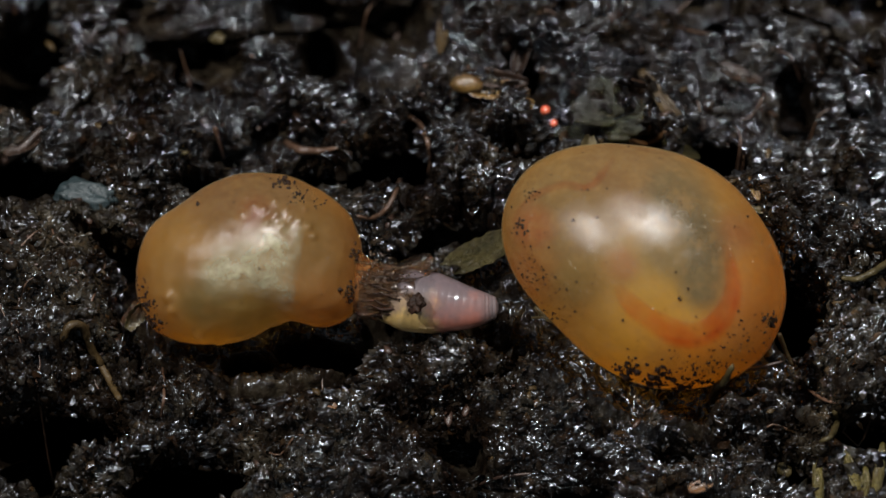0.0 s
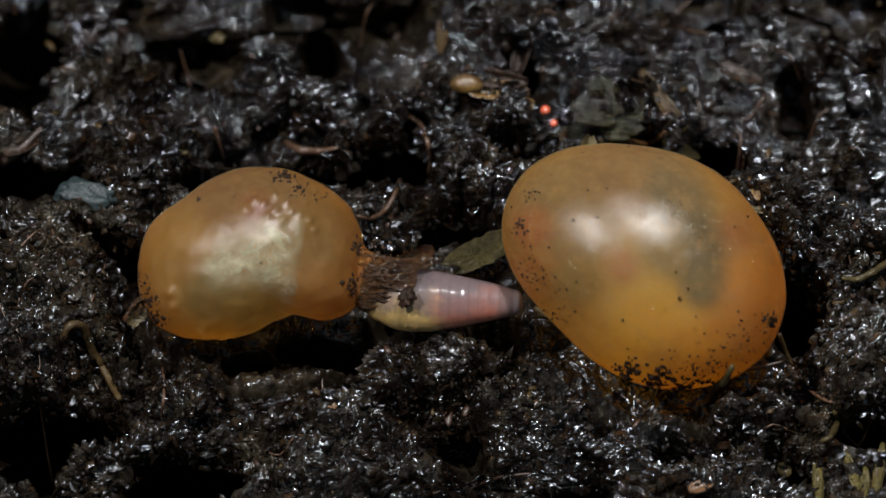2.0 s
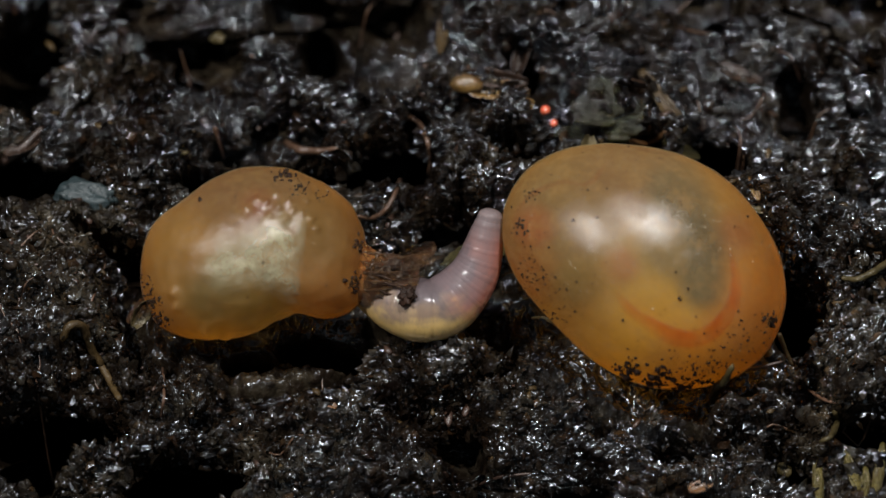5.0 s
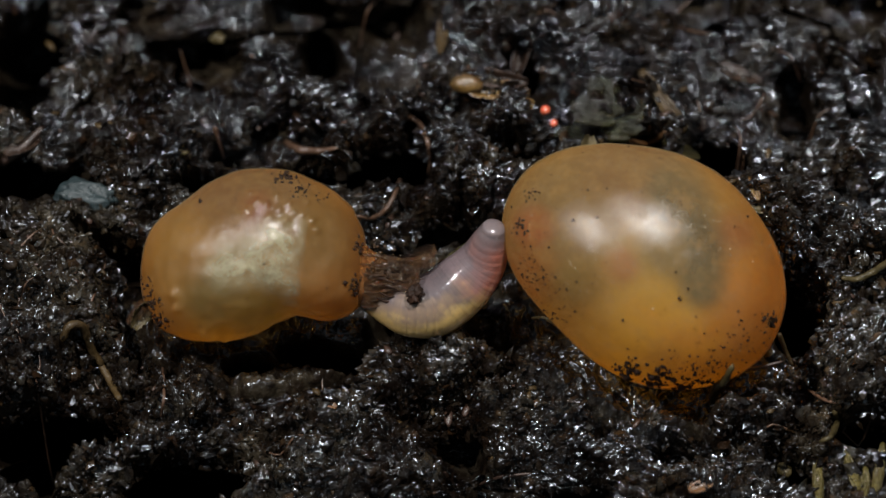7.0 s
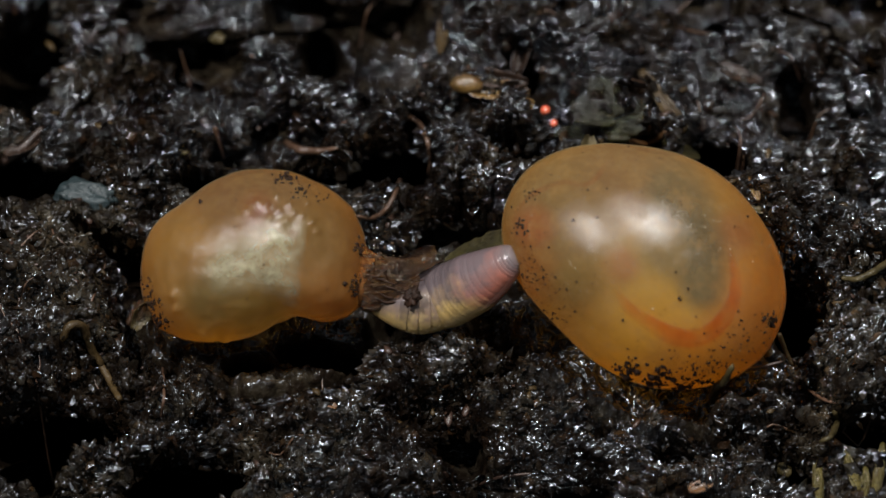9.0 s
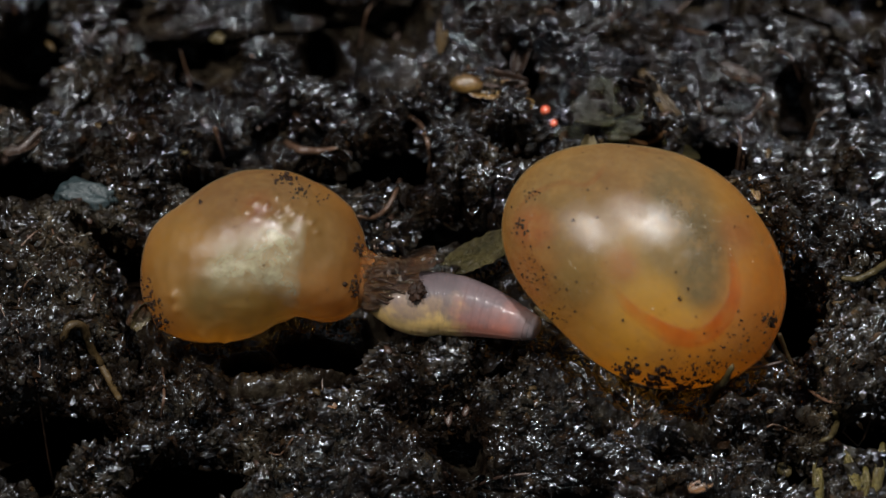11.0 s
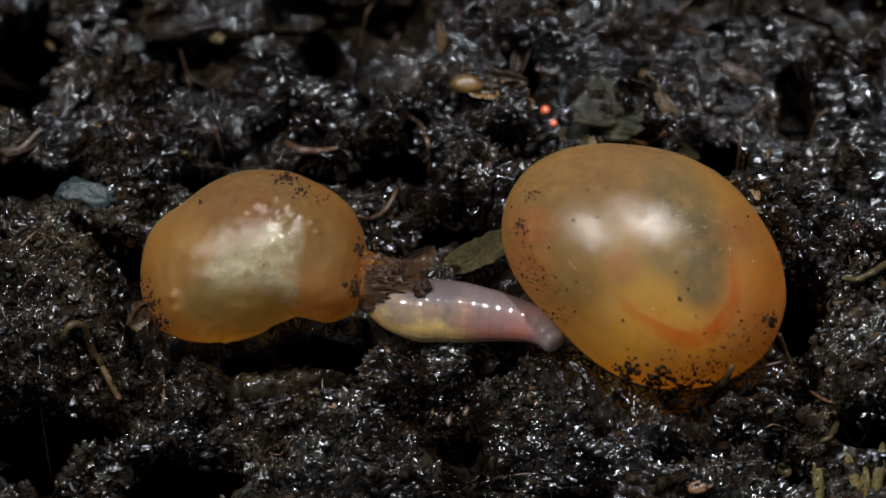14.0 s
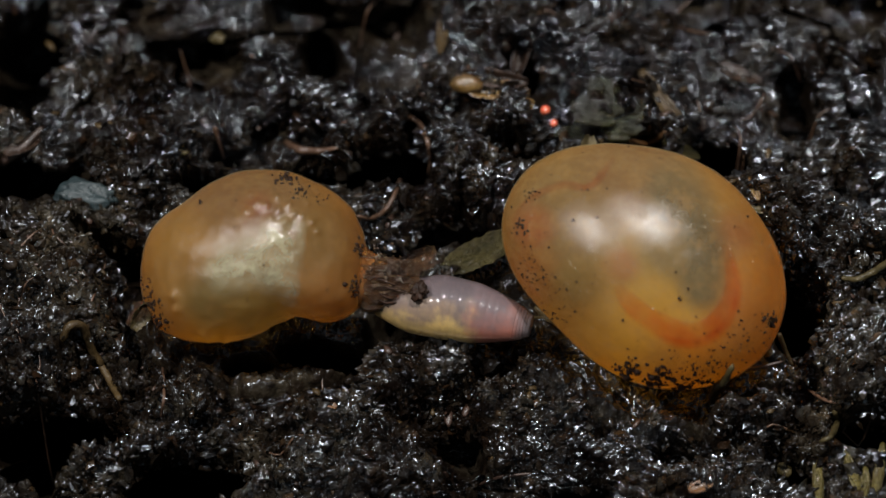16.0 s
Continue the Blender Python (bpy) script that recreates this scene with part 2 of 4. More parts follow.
MEMBRANE = see_through(plain("brown_membrane", (0.014, 0.0055, 0.0015), (0.085, 0.036, 0.0095), 3, (0.25, 0.45), 0.12, 16, sss=0.2, coat=1.0, ior=1.33), 0.5)
MEMBRANE.node_tree.nodes["Principled BSDF"].inputs["Coat Roughness"].default_value = 0.04
MUCUS = see_through(plain("wet_mucus", (0.02, 0.011, 0.005), (0.06, 0.032, 0.013), 6, (0.14, 0.22), 0.01, coat=1.0, ior=1.5), 0.7)
MUCUS.node_tree.nodes["Principled BSDF"].inputs["Coat Roughness"].default_value = 0.16
# whitish base colour paints the glint into each bead
SPARKLE = see_through(plain("pale_sparkle", (0.5, 0.4, 0.26), (0.75, 0.66, 0.5), 6, (0.15, 0.3), 0.004, coat=1.0), 0.4)
NECK = see_through(plain("amber_brown_neck", (0.07, 0.024, 0.006), (0.2, 0.082, 0.02), 1.5, (0.2, 0.4), 0.012, 10, sss=0.5, reach=0.2, coat=0.0), 0.75)
SPECK = plain("dirt_and_dark_streaks", (0.004, 0.002, 0.001), (0.02, 0.009, 0.005), 8, (0.5, 0.75), 0.005, ior=1.2)
FIBRE = plain("straw_fibre", (0.012, 0.007, 0.0025), (0.042, 0.026, 0.009), 4, (0.38, 0.62), 0.02, 14, coat=0.1, ior=1.25)
ROOT = plain("rootlet", (0.018, 0.008, 0.004), (0.06, 0.03, 0.015), 3, (0.38, 0.62), 0.01, 14, coat=0.1)
DARK_ROOT = plain("dark_rootlet", (0.008, 0.004, 0.002), (0.035, 0.015, 0.008), 3, (0.38, 0.62), 0.01, 14, coat=0.1)
PALE_HUSK = plain("pale_husk", (0.012, 0.009, 0.003), (0.06, 0.044, 0.017), 4, (0.35, 0.6), 0.02, 14, coat=0.2, ior=1.25)
STRAW = plain("olive_straw", (0.016, 0.0125, 0.003), (0.085, 0.066, 0.016), 4, (0.25, 0.5), 0.08, 10, coat=0.5, ior=1.25)
HUSK = plain("yellow_husk", (0.018, 0.008, 0.002), (0.12, 0.066, 0.015), 2.5, (0.3, 0.55), 0.015, 10, sss=0.2, coat=0.15)
OLIVE = plain("olive_leaf", (0.006, 0.005, 0.0014), (0.04, 0.032, 0.008), 5, (0.35, 0.6), 0.1, 13, coat=0.5, ior=1.2)
STONE = plain("blue_grey_stone", (0.0035, 0.0075, 0.008), (0.013, 0.023, 0.025), 4, (0.35, 0.6), 0.05, 7, coat=0.0)
JELLY = see_through(plain("green_slime", (0.005, 0.005, 0.0012), (0.024, 0.022, 0.005), 5, (0.18, 0.35), 0.06, 15, sss=0.2, coat=0.6, ior=1.4), 0.6)
JELLY.node_tree.nodes["Principled BSDF"].inputs["Coat Roughness"].default_value = 0.1
RED = plain("orange_red", (0.28, 0.045, 0.018), (0.42, 0.10, 0.05), 5, (0.25, 0.4), 0.004, sss=0.4, coat=0.5)
AMBER = plain("amber_scrap", (0.03, 0.012, 0.003), (0.10, 0.045, 0.013), 4, (0.38, 0.62), 0.01, sss=0.2, coat=0.1)
BARK = plain("dark_bark", (0.004, 0.002, 0.001), (0.025, 0.012, 0.006), 3, (0.3, 0.55), 0.03, 9, coat=0.1, ior=1.28)


# ---- places and meshes ----
def way_to(a, b):
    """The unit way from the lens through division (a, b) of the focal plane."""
    return (RIGHT * (a - 784) / GRADE + UP * (441 - b) / GRADE - BACK * REACH).normalized()


def site(a, b, z=0.0):
    """The place at height z (mm) under division (a, b)."""
    d = way_to(a, b)
    return EYE + d * ((z - EYE.z) / d.z)


def mesh(name, verts, faces, material, smooth=True):
    data = bpy.data.meshes.new(name)
    data.from_pydata([[c * MM for c in v] for v in verts], [], faces)
    data.materials.append(material)
    data.polygons.foreach_set("use_smooth", [smooth] * len(data.polygons))
    data.update()
    return data


def part(name, data, parent, label="", m=None):
    ob = new(name, data)
    ob.parent = parent
    if m is not None:
        ob.matrix_basis = m
    return tagged(ob, label)


def metres(m):
    m = m.copy()
    m.translation = m.translation * MM
    return m


def base_of(name, m, label, category, group=""):
    ob = new(name)
    ob.empty_display_size = 0.5 * MM
    ob.matrix_basis = metres(m)
    return tagged(ob, label, category, group)


def glide(points, count):
    """count places along a smooth line through the points (Catmull-Rom), evenly spaced."""
    p = [Vector(q) for q in points]
    p = [2 * p[0] - p[1], *p, 2 * p[-1] - p[-2]]
    dense = []
    for i in range(1, len(p) - 2):
        for k in range(24):
            t = k / 24
            dense.append(0.5 * (2 * p[i] + (p[i + 1] - p[i - 1]) * t + (2 * p[i - 1] - 5 * p[i] + 4 * p[i + 1] - p[i + 2]) * t * t
                                + (3 * p[i] - p[i - 1] - 3 * p[i + 1] + p[i + 2]) * t ** 3))
    dense.append(p[-2])
    run = [0.0]
    for a, b in zip(dense, dense[1:]):
        run.append(run[-1] + (b - a).length)
    out = []
    for k in range(count):
        s = run[-1] * k / (count - 1)
        i = min(max(int(np.searchsorted(run, s)), 1), len(run) - 1)
        f = (s - run[i - 1]) / max(run[i] - run[i - 1], 1e-9)
        out.append(dense[i - 1].lerp(dense[i], f))
    return out


def tube(name, points, radii, material, sides=8, count=18, rough=0.12, flat=1.0, seed=0):
    """A tapering, slightly knotty strand along a smooth line; radii run along it."""
    rng = random.Random(seed)
    line = glide(points, count)
    verts, faces = [], []
    for i, c in enumerate(line):
        d = (line[min(i + 1, count - 1)] - line[max(i - 1, 0)]).normalized()
        side = d.cross(Vector((0, 0, 1)))
        side = side.normalized() if side.length > 1e-3 else Vector((1, 0, 0))
        top = side.cross(d)
        r = float(np.interp(i / (count - 1), np.linspace(0, 1, len(radii)), radii))
        if i in (0, count - 1):
            r *= 0.45
        for k in range(sides):
            a = 2 * math.pi * k / sides
            q = r * (1 + rough * rng.uniform(-1, 1))
            verts.append(c + side * math.cos(a) * q + top * math.sin(a) * q * flat)
    for i in range(count - 1):
        for k in range(sides):
            j = (k + 1) % sides
            faces.append((i * sides + k, i * sides + j, (i + 1) * sides + j, (i + 1) * sides + k))
    faces += [tuple(reversed(range(sides))), tuple(range((count - 1) * sides, count * sides))]
    return mesh(name, verts, faces, material)


def ball(level):
    bm = bmesh.new()
    bmesh.ops.create_icosphere(bm, subdivisions=level, radius=1)
    v = np.array([q.co[:] for q in bm.verts])
    f = np.array([[q.index for q in p.verts] for p in bm.faces])
    bm.free()
    return v, f


BALLS = {k: ball(k) for k in (1, 2, 3, 4)}


def lump(name, size, material, level=2, uneven=0.25, seed=0, scale=1.3):
    """A worn, uneven lump with half-axes size (mm)."""
    v, f = BALLS[level]
    shift = Vector((seed * 3.7, seed * 1.3, 0))
    out = []
    for q in v:
        q = Vector(q)
        k = 1 + uneven * (noise.noise(q * scale + shift) + 0.5 * noise.noise(q * scale * 2.7 + shift))
        out.append((q.x * size[0] * k, q.y * size[1] * k, q.z * size[2] * k))
    return mesh(name, out, f.tolist(), material)


def flake(name, length, width, thick, material, curl=0.3, seed=0, taper=0.5, ribs=0, nx=22, ny=9, jagged=0.2):
    """A curled scrap with two faces and an uneven rim; it lies along its own x."""
    rng = random.Random(seed)
    jag = [rng.uniform(1 - jagged, 1 + 0.4 * jagged) for _ in range(nx + 1)]
    verts, faces = [], []
    for s in (1, -1):
        for i in range(nx + 1):
            u = i / nx
            w = width / 2 * (math.sin(math.pi * min(max(u, 0.04), 0.97)) ** taper) * jag[i]
            for j in range(ny + 1):
                t = 2 * j / ny - 1
                x, y = length * (u - 0.5), w * t
                z = curl * width * (t * t - 0.4) + curl * 0.3 * length * (u - 0.5) ** 2
                z += 0.16 * width * noise.noise(Vector((x * 3, y * 5, seed)))
                if ribs:
                    z += 0.05 * width * math.cos(t * ribs * math.pi)
                z += s * thick / 2 * (1 - t ** 6)
                verts.append((x, y, z))
    n = (nx + 1) * (ny + 1)
    for i in range(nx):
        for j in range(ny):
            a = i * (ny + 1) + j
            q = (a, a + ny + 1, a + ny + 2, a + 1)
            faces += [q, tuple(n + k for k in reversed(q))]
    for i in range(nx):
        for j in (0, ny):
            a, b = i * (ny + 1) + j, (i + 1) * (ny + 1) + j
            faces.append((a, a + n, b + n, b) if j == 0 else (a, b, b + n, a + n))
    for i in (0, nx):
        for j in range(ny):
            a = i * (ny + 1) + j
            faces.append((a, a + 1, a + 1 + n, a + n) if i == 0 else (a, a + n, a + 1 + n, a + 1))
    return mesh(name, verts, faces, material)


# ---- the soil: one sheet, pitted and grainy where the cocoons lie ----
LEFT_Z, RIGHT_Z, WORM_Z = 0.85, 1.0, 0.5
LEFT_AT, RIGHT_AT = site(447, 455, LEFT_Z), site(1137, 476, RIGHT_Z)
LEFT_FORM = (1.43, 0.011, -0.012, 0.242, 0.11, 0.045, -0.094, 0.003, -0.029, -0.019, -0.015, -0.024, -0.006, -0.011, 0.02)
RIGHT_FORM = (1.864, 0.073, 0.09, 0.119, -0.255, -0.006, 0.043, -0.014, -0.042)


def girth(form, th):
    return form[0] + sum(form[2 * k - 1] * math.cos(k * th) + form[2 * k] * math.sin(k * th) for k in range(1, len(form) // 2 + 1))


rng = np.random.default_rng(7)
LATTICE = rng.random((256, 256))


def value_noise(x, y, cell, seed):
    x, y = x / cell + seed * 17.3, y / cell + seed * 9.1
    i, j = np.floor(x).astype(int), np.floor(y).astype(int)
    u, v = x - i, y - j
    u, v = u * u * u * (u * (6 * u - 15) + 10), v * v * v * (v * (6 * v - 15) + 10)
    g = lambda a, b: LATTICE[a % 256, b % 256]
    return (g(i, j) * (1 - u) + g(i + 1, j) * u) * (1 - v) + (g(i, j + 1) * (1 - u) + g(i + 1, j + 1) * u) * v - 0.5


STEP = 0.021
X0, X1, Y0, Y1 = -7.6, 7.6, -5.8, 6.4
core_x, core_y = np.arange(X0, X1, STEP), np.arange(Y0, Y1, STEP)
skirt = np.cumsum(0.03 * 1.36 ** np.arange(38))
xs = np.concatenate([core_x[0] - skirt[::-1], core_x, core_x[-1] + skirt])
ys = np.concatenate([core_y[0] - skirt[::-1], core_y, core_y[-1] + skirt])
GX, GY = np.meshgrid(xs, ys, indexing="ij")


def hollow(h, centre, rx, ry, floor, turn=0.0, power=4):
    dx, dy = GX - centre[0], GY - centre[1]
    c, s = math.cos(turn), math.sin(turn)
    q = ((dx * c + dy * s) / rx) ** 2 + ((dy * c - dx * s) / ry) ** 2
    w = np.exp(-np.minimum(q ** (power / 2), 50))
    return h * (1 - w) + floor * w


H = (1.3 * value_noise(GX, GY, 2.6, 1) + 0.75 * value_noise(GX, GY, 1.1, 2) + 0.42 * value_noise(GX, GY, 0.5, 3))
H -= 0.028 * np.clip(GY, -6, 6) ** 2
for _ in range(620):
    r = 0.16 + 0.42 * rng.random() ** 2
    cx, cy = rng.uniform(X0, X1), rng.uniform(Y0, Y1)
    i0, i1, j0, j1 = np.searchsorted(xs, (cx - r, cx + r)).tolist() + np.searchsorted(ys, (cy - r, cy + r)).tolist()
    d = np.hypot(xs[i0:i1, None] - cx, (ys[None, j0:j1] - cy) * rng.uniform(0.8, 1.3)) / r
    d = d + 0.5 * value_noise(GX[i0:i1, j0:j1], GY[i0:i1, j0:j1], 0.22, 6)
    H[i0:i1, j0:j1] += r * rng.uniform(-1.0, 1.15) * np.clip(1.6 * (1 - d), 0, 1) ** 0.7
lean = 0.15 * np.clip(GX / 5, -1, 1) - 0.05 * np.clip(GY / 5, -1, 1)
gap = value_noise(GX, GY, 1.25, 9) + 0.5 * value_noise(GX, GY, 0.55, 10) + lean
H -= 0.85 * np.clip((-gap - 0.17) / 0.13, 0, 1)
crack = value_noise(GX, GY, 1.5, 12) + 0.35 * value_noise(GX, GY, 0.45, 13)
H -= 1.3 * np.exp(-(crack / 0.03) ** 2) * np.clip((value_noise(GX, GY, 2.1, 14) - lean) * 4 + 0.4, 0, 1)
PITS = ((90, 745, 1.0, 0.5, 4.6), (330, 830, 0.85, 0.5, 4.6), (565, 600, 0.55, 0.22, 3.2), (440, 618, 0.35, 0.16, 2.6), (1418, 545, 0.36, 0.62, 4.6), (1270, 255, 0.55, 0.5, 4.6), (800, 385, 0.6, 0.4, 2.2),
        (190, 425, 0.6, 0.3, 3.8), (40, 50, 0.6, 0.5, 4.0), (30, 130, 0.5, 0.4, 3.6), (560, 50, 0.3, 0.5, 4.0), (1145, 225, 0.35, 0.3, 3.6), (1535, 745, 0.5, 0.36, 4.6), (690, 260, 0.6, 0.4, 3.6), (570, 290, 0.6, 0.3, 3.6),
        (910, 245, 0.5, 0.4, 3.4), (20, 270, 0.4, 0.4, 3.6), (1395, 812, 0.4, 0.25, 4.0), (1490, 212, 0.22, 0.2, 3.4), (350, 300, 0.4, 0.25, 3.4), (920, 90, 0.25, 0.35, 3.4), (20, 820, 0.5, 0.35, 4.0),
        (1330, 770, 0.5, 0.22, 3.4), (1050, 840, 0.3, 0.2, 3.0))
H = hollow(H, site(820, 560, 0), 1.6, 0.6, -0.12)
MOUNDS = ((850, 605, 0.5, 0.3, 0.12), (955, 625, 0.45, 0.3, 0.2), (1060, 692, 0.6, 0.3, 0.32), (1180, 712, 0.5, 0.25, 0.25), (1020, 648, 0.4, 0.3, 0.25), (690, 612, 0.4, 0.25, 0.15), (1345, 690, 0.55, 0.32, 0.3), (1525, 645, 0.5, 0.4, 0.35), (1490, 385, 0.5, 0.45, 0.3), (1500, 590, 0.5, 0.6, 0.3), (60, 560, 0.6, 0.5, 0.2), (765, 616, 0.62, 0.36, 0.34), (680, 650, 0.5, 0.3, 0.25), (900, 650, 0.5, 0.3, 0.25), (330, 660, 0.6, 0.4, 0.25), (560, 690, 0.7, 0.4, 0.2), (960, 680, 0.7, 0.4, 0.2), (1330, 720, 0.7, 0.4, 0.15), (1060, 760, 0.8, 0.4, 0.15), (700, 800, 0.9, 0.5, 0.1))
H = hollow(H, LEFT_AT, 2.1, 1.75, -0.58)
H = hollow(H, RIGHT_AT, 2.5, 2.05, -0.82, radians(-30))

for centre, rx, ry, turn in ((LEFT_AT, 1.98, 1.68, 0.0), (RIGHT_AT, 2.42, 2.02, radians(-30))):
    c, k = math.cos(turn), math.sin(turn)
    q = np.hypot(((GX - centre.x) * c + (GY - centre.y) * k) / rx, ((GY - centre.y) * c - (GX - centre.x) * k) / ry)
    H -= 1.1 * np.exp(-np.minimum(((q - 1.0) / 0.11) ** 2, 50)) * np.clip(0.75 + 1.2 * value_noise(GX, GY, 0.9, 11), 0, 1.3)
for a, b, rx, ry, deep in PITS:
    H = hollow(H, site(a, b, -0.2), rx, ry, -deep, power=7)
for a, b, rx, ry, top in MOUNDS:
    c = site(a, b, top)
    q = ((GX - c.x) / rx) ** 2 + ((GY - c.y) / ry) ** 2 + 0.8 * value_noise(GX, GY, 0.35, 8)
    H = H + (top - H) * 0.75 * np.exp(-np.clip(q, 0, 9) ** 2)

# grains pressed into the surface
grain = np.zeros_like(H)
off = len(skirt)
for _ in range(24000):
    r = 0.028 + 0.085 * rng.random() ** 3
    cx, cy = rng.uniform(X0 + 0.3, X1 - 0.3), rng.uniform(Y0 + 0.3, Y1 - 0.3)
    i0, i1 = off + int((cx - r - X0) / STEP), off + int((cx + r - X0) / STEP) + 2
    j0, j1 = off + int((cy - r - Y0) / STEP), off + int((cy + r - Y0) / STEP) + 2
    ux, uy, turn = xs[i0:i1, None] - cx, ys[None, j0:j1] - cy, rng.uniform(0, 3.1)
    px, py = ux * math.cos(turn) + uy * math.sin(turn), uy * math.cos(turn) - ux * math.sin(turn)
    dome = np.sqrt(np.maximum(r * r - px ** 2 - (py * rng.uniform(1, 2)) ** 2, 0)) * rng.uniform(0.3, 1.1) * (1 + rng.uniform(-0.5, 0.5) * px / r)
    grain[i0:i1, j0:j1] = np.maximum(grain[i0:i1, j0:j1], dome)
H = H + grain + 0.09 * value_noise(GX, GY, 0.13, 4) + 0.05 * value_noise(GX, GY, 0.06, 5)


# holes and cracks run in under the soil behind them
LEAN = 0.72 * np.clip(-0.95 - H, 0, 4)


def ground(x, y):
    i = min(max(int(np.searchsorted(xs, x)), 0), len(xs) - 1)
    j = min(max(int(np.searchsorted(ys, y)), 0), len(ys) - 1)
    return float(H[i, j])


def on_soil(a, b, lift=0.0):
    """Where the way through (a, b) meets the soil, and that much above."""
    d = way_to(a, b)
    s = (1.6 - EYE.z) / d.z
    for _ in range(400):
        p = EYE + d * s
        if p.z <= ground(p.x, p.y) + lift:
            break
        s += 0.012
    return p


def build_soil():
    nx, ny = H.shape
    verts = np.stack([GX, GY + LEAN, H], -1).reshape(-1, 3) * MM
    a = (np.arange(nx - 1)[:, None] * ny + np.arange(ny - 1)[None]).reshape(-1)
    quads = np.stack([a, a + ny, a + ny + 1, a + 1], -1)
    data = bpy.data.meshes.new("ground")
    data.vertices.add(len(verts)), data.vertices.foreach_set("co", verts.ravel())
    data.loops.add(quads.size), data.loops.foreach_set("vertex_index", quads.ravel())
    data.polygons.add(len(quads)), data.polygons.foreach_set("loop_start", np.arange(len(quads)) * 4)
    data.polygons.foreach_set("use_smooth", np.ones(len(quads), bool))
    data.materials.append(SOIL)
    data.update(calc_edges=True)
    tagged(new("ground", data), "wet black crumbly compost soil with pits and glints", "soil", kind="structure")


def clear_of_cocoons(x, y):
    dx, dy = x - LEFT_AT.x, y - LEFT_AT.y
    free = (dx / 1.75) ** 2 + (dy / 1.5) ** 2 > 1
    dx, dy = x - RIGHT_AT.x, y - RIGHT_AT.y
    c, s = math.cos(radians(-30)), math.sin(radians(-30))
    free &= ((dx * c + dy * s) / 2.25) ** 2 + ((dy * c - dx * s) / 1.8) ** 2 > 1
    p = site(800, 525, 0.3)
    return free & ((abs(x - p.x) > 1.2) | (abs(y - p.y) > 0.5))


CRUMBS = 60000


def build_crumbs():
    """Angular crumbs strewn evenly over slopes, ledges and pit walls alike."""
    v, f = BALLS[1]
    sx, sy = np.gradient(H, xs, ys)
    inner = (GX > X0 + 0.2) & (GX < X1 - 0.2) & (GY > Y0 + 0.2) & (GY < Y1 - 0.2) & clear_of_cocoons(GX, GY)
    area = np.where(inner & (H > -1.05), np.minimum(np.sqrt(1 + sx ** 2 + sy ** 2), 6), 0)
    pick = rng.choice(area.size, CRUMBS, p=(area / area.sum()).ravel())
    normal = np.stack([-sx, -sy, np.ones_like(H)], -1).reshape(-1, 3)[pick]
    normal /= np.linalg.norm(normal, axis=1)[:, None]
    r = 0.017 + 0.062 * rng.random(CRUMBS) ** 4
    place = np.stack([GX, GY + LEAN, H], -1).reshape(-1, 3)[pick] + normal * (r * rng.uniform(-0.2, 0.6, CRUMBS))[:, None]
    place[:, :2] += rng.uniform(-0.5, 0.5, (CRUMBS, 2)) * STEP
    q = rng.normal(size=(CRUMBS, 4))
    w, x, y, z = (q / np.linalg.norm(q, axis=1)[:, None]).T
    turn = np.array([[1 - 2 * (y * y + z * z), 2 * (x * y - w * z), 2 * (x * z + w * y)], [2 * (x * y + w * z), 1 - 2 * (x * x + z * z), 2 * (y * z - w * x)],
                     [2 * (x * z - w * y), 2 * (y * z + w * x), 1 - 2 * (x * x + y * y)]]).transpose(2, 0, 1)
    shape = v[None] * (1 + 1.15 * (rng.random((CRUMBS, len(v), 1)) - 0.5)) * (r[:, None] * rng.uniform(0.3, 1.8, (CRUMBS, 3)))[:, None]
    verts = (np.einsum("nij,nkj->nki", turn, shape) + place[:, None]).reshape(-1, 3) * MM
    faces = (f[None] + len(v) * np.arange(CRUMBS)[:, None, None]).reshape(-1, 3)
    data = bpy.data.meshes.new("soil_crumbs")
    data.vertices.add(len(verts)), data.vertices.foreach_set("co", verts.ravel())
    data.loops.add(faces.size), data.loops.foreach_set("vertex_index", faces.ravel().astype(np.int32))
    data.polygons.add(len(faces)), data.polygons.foreach_set("loop_start", np.arange(len(faces)) * 3)
    data.polygons.foreach_set("use_smooth", np.arange(len(faces)) % (3 * len(f)) < len(f))
    data.materials.append(SOIL)
    data.update(calc_edges=True)
    tagged(new("soil_crumbs", data), "loose wet black soil crumbs scattered on the compost", "soil crumbs", kind="stuff")


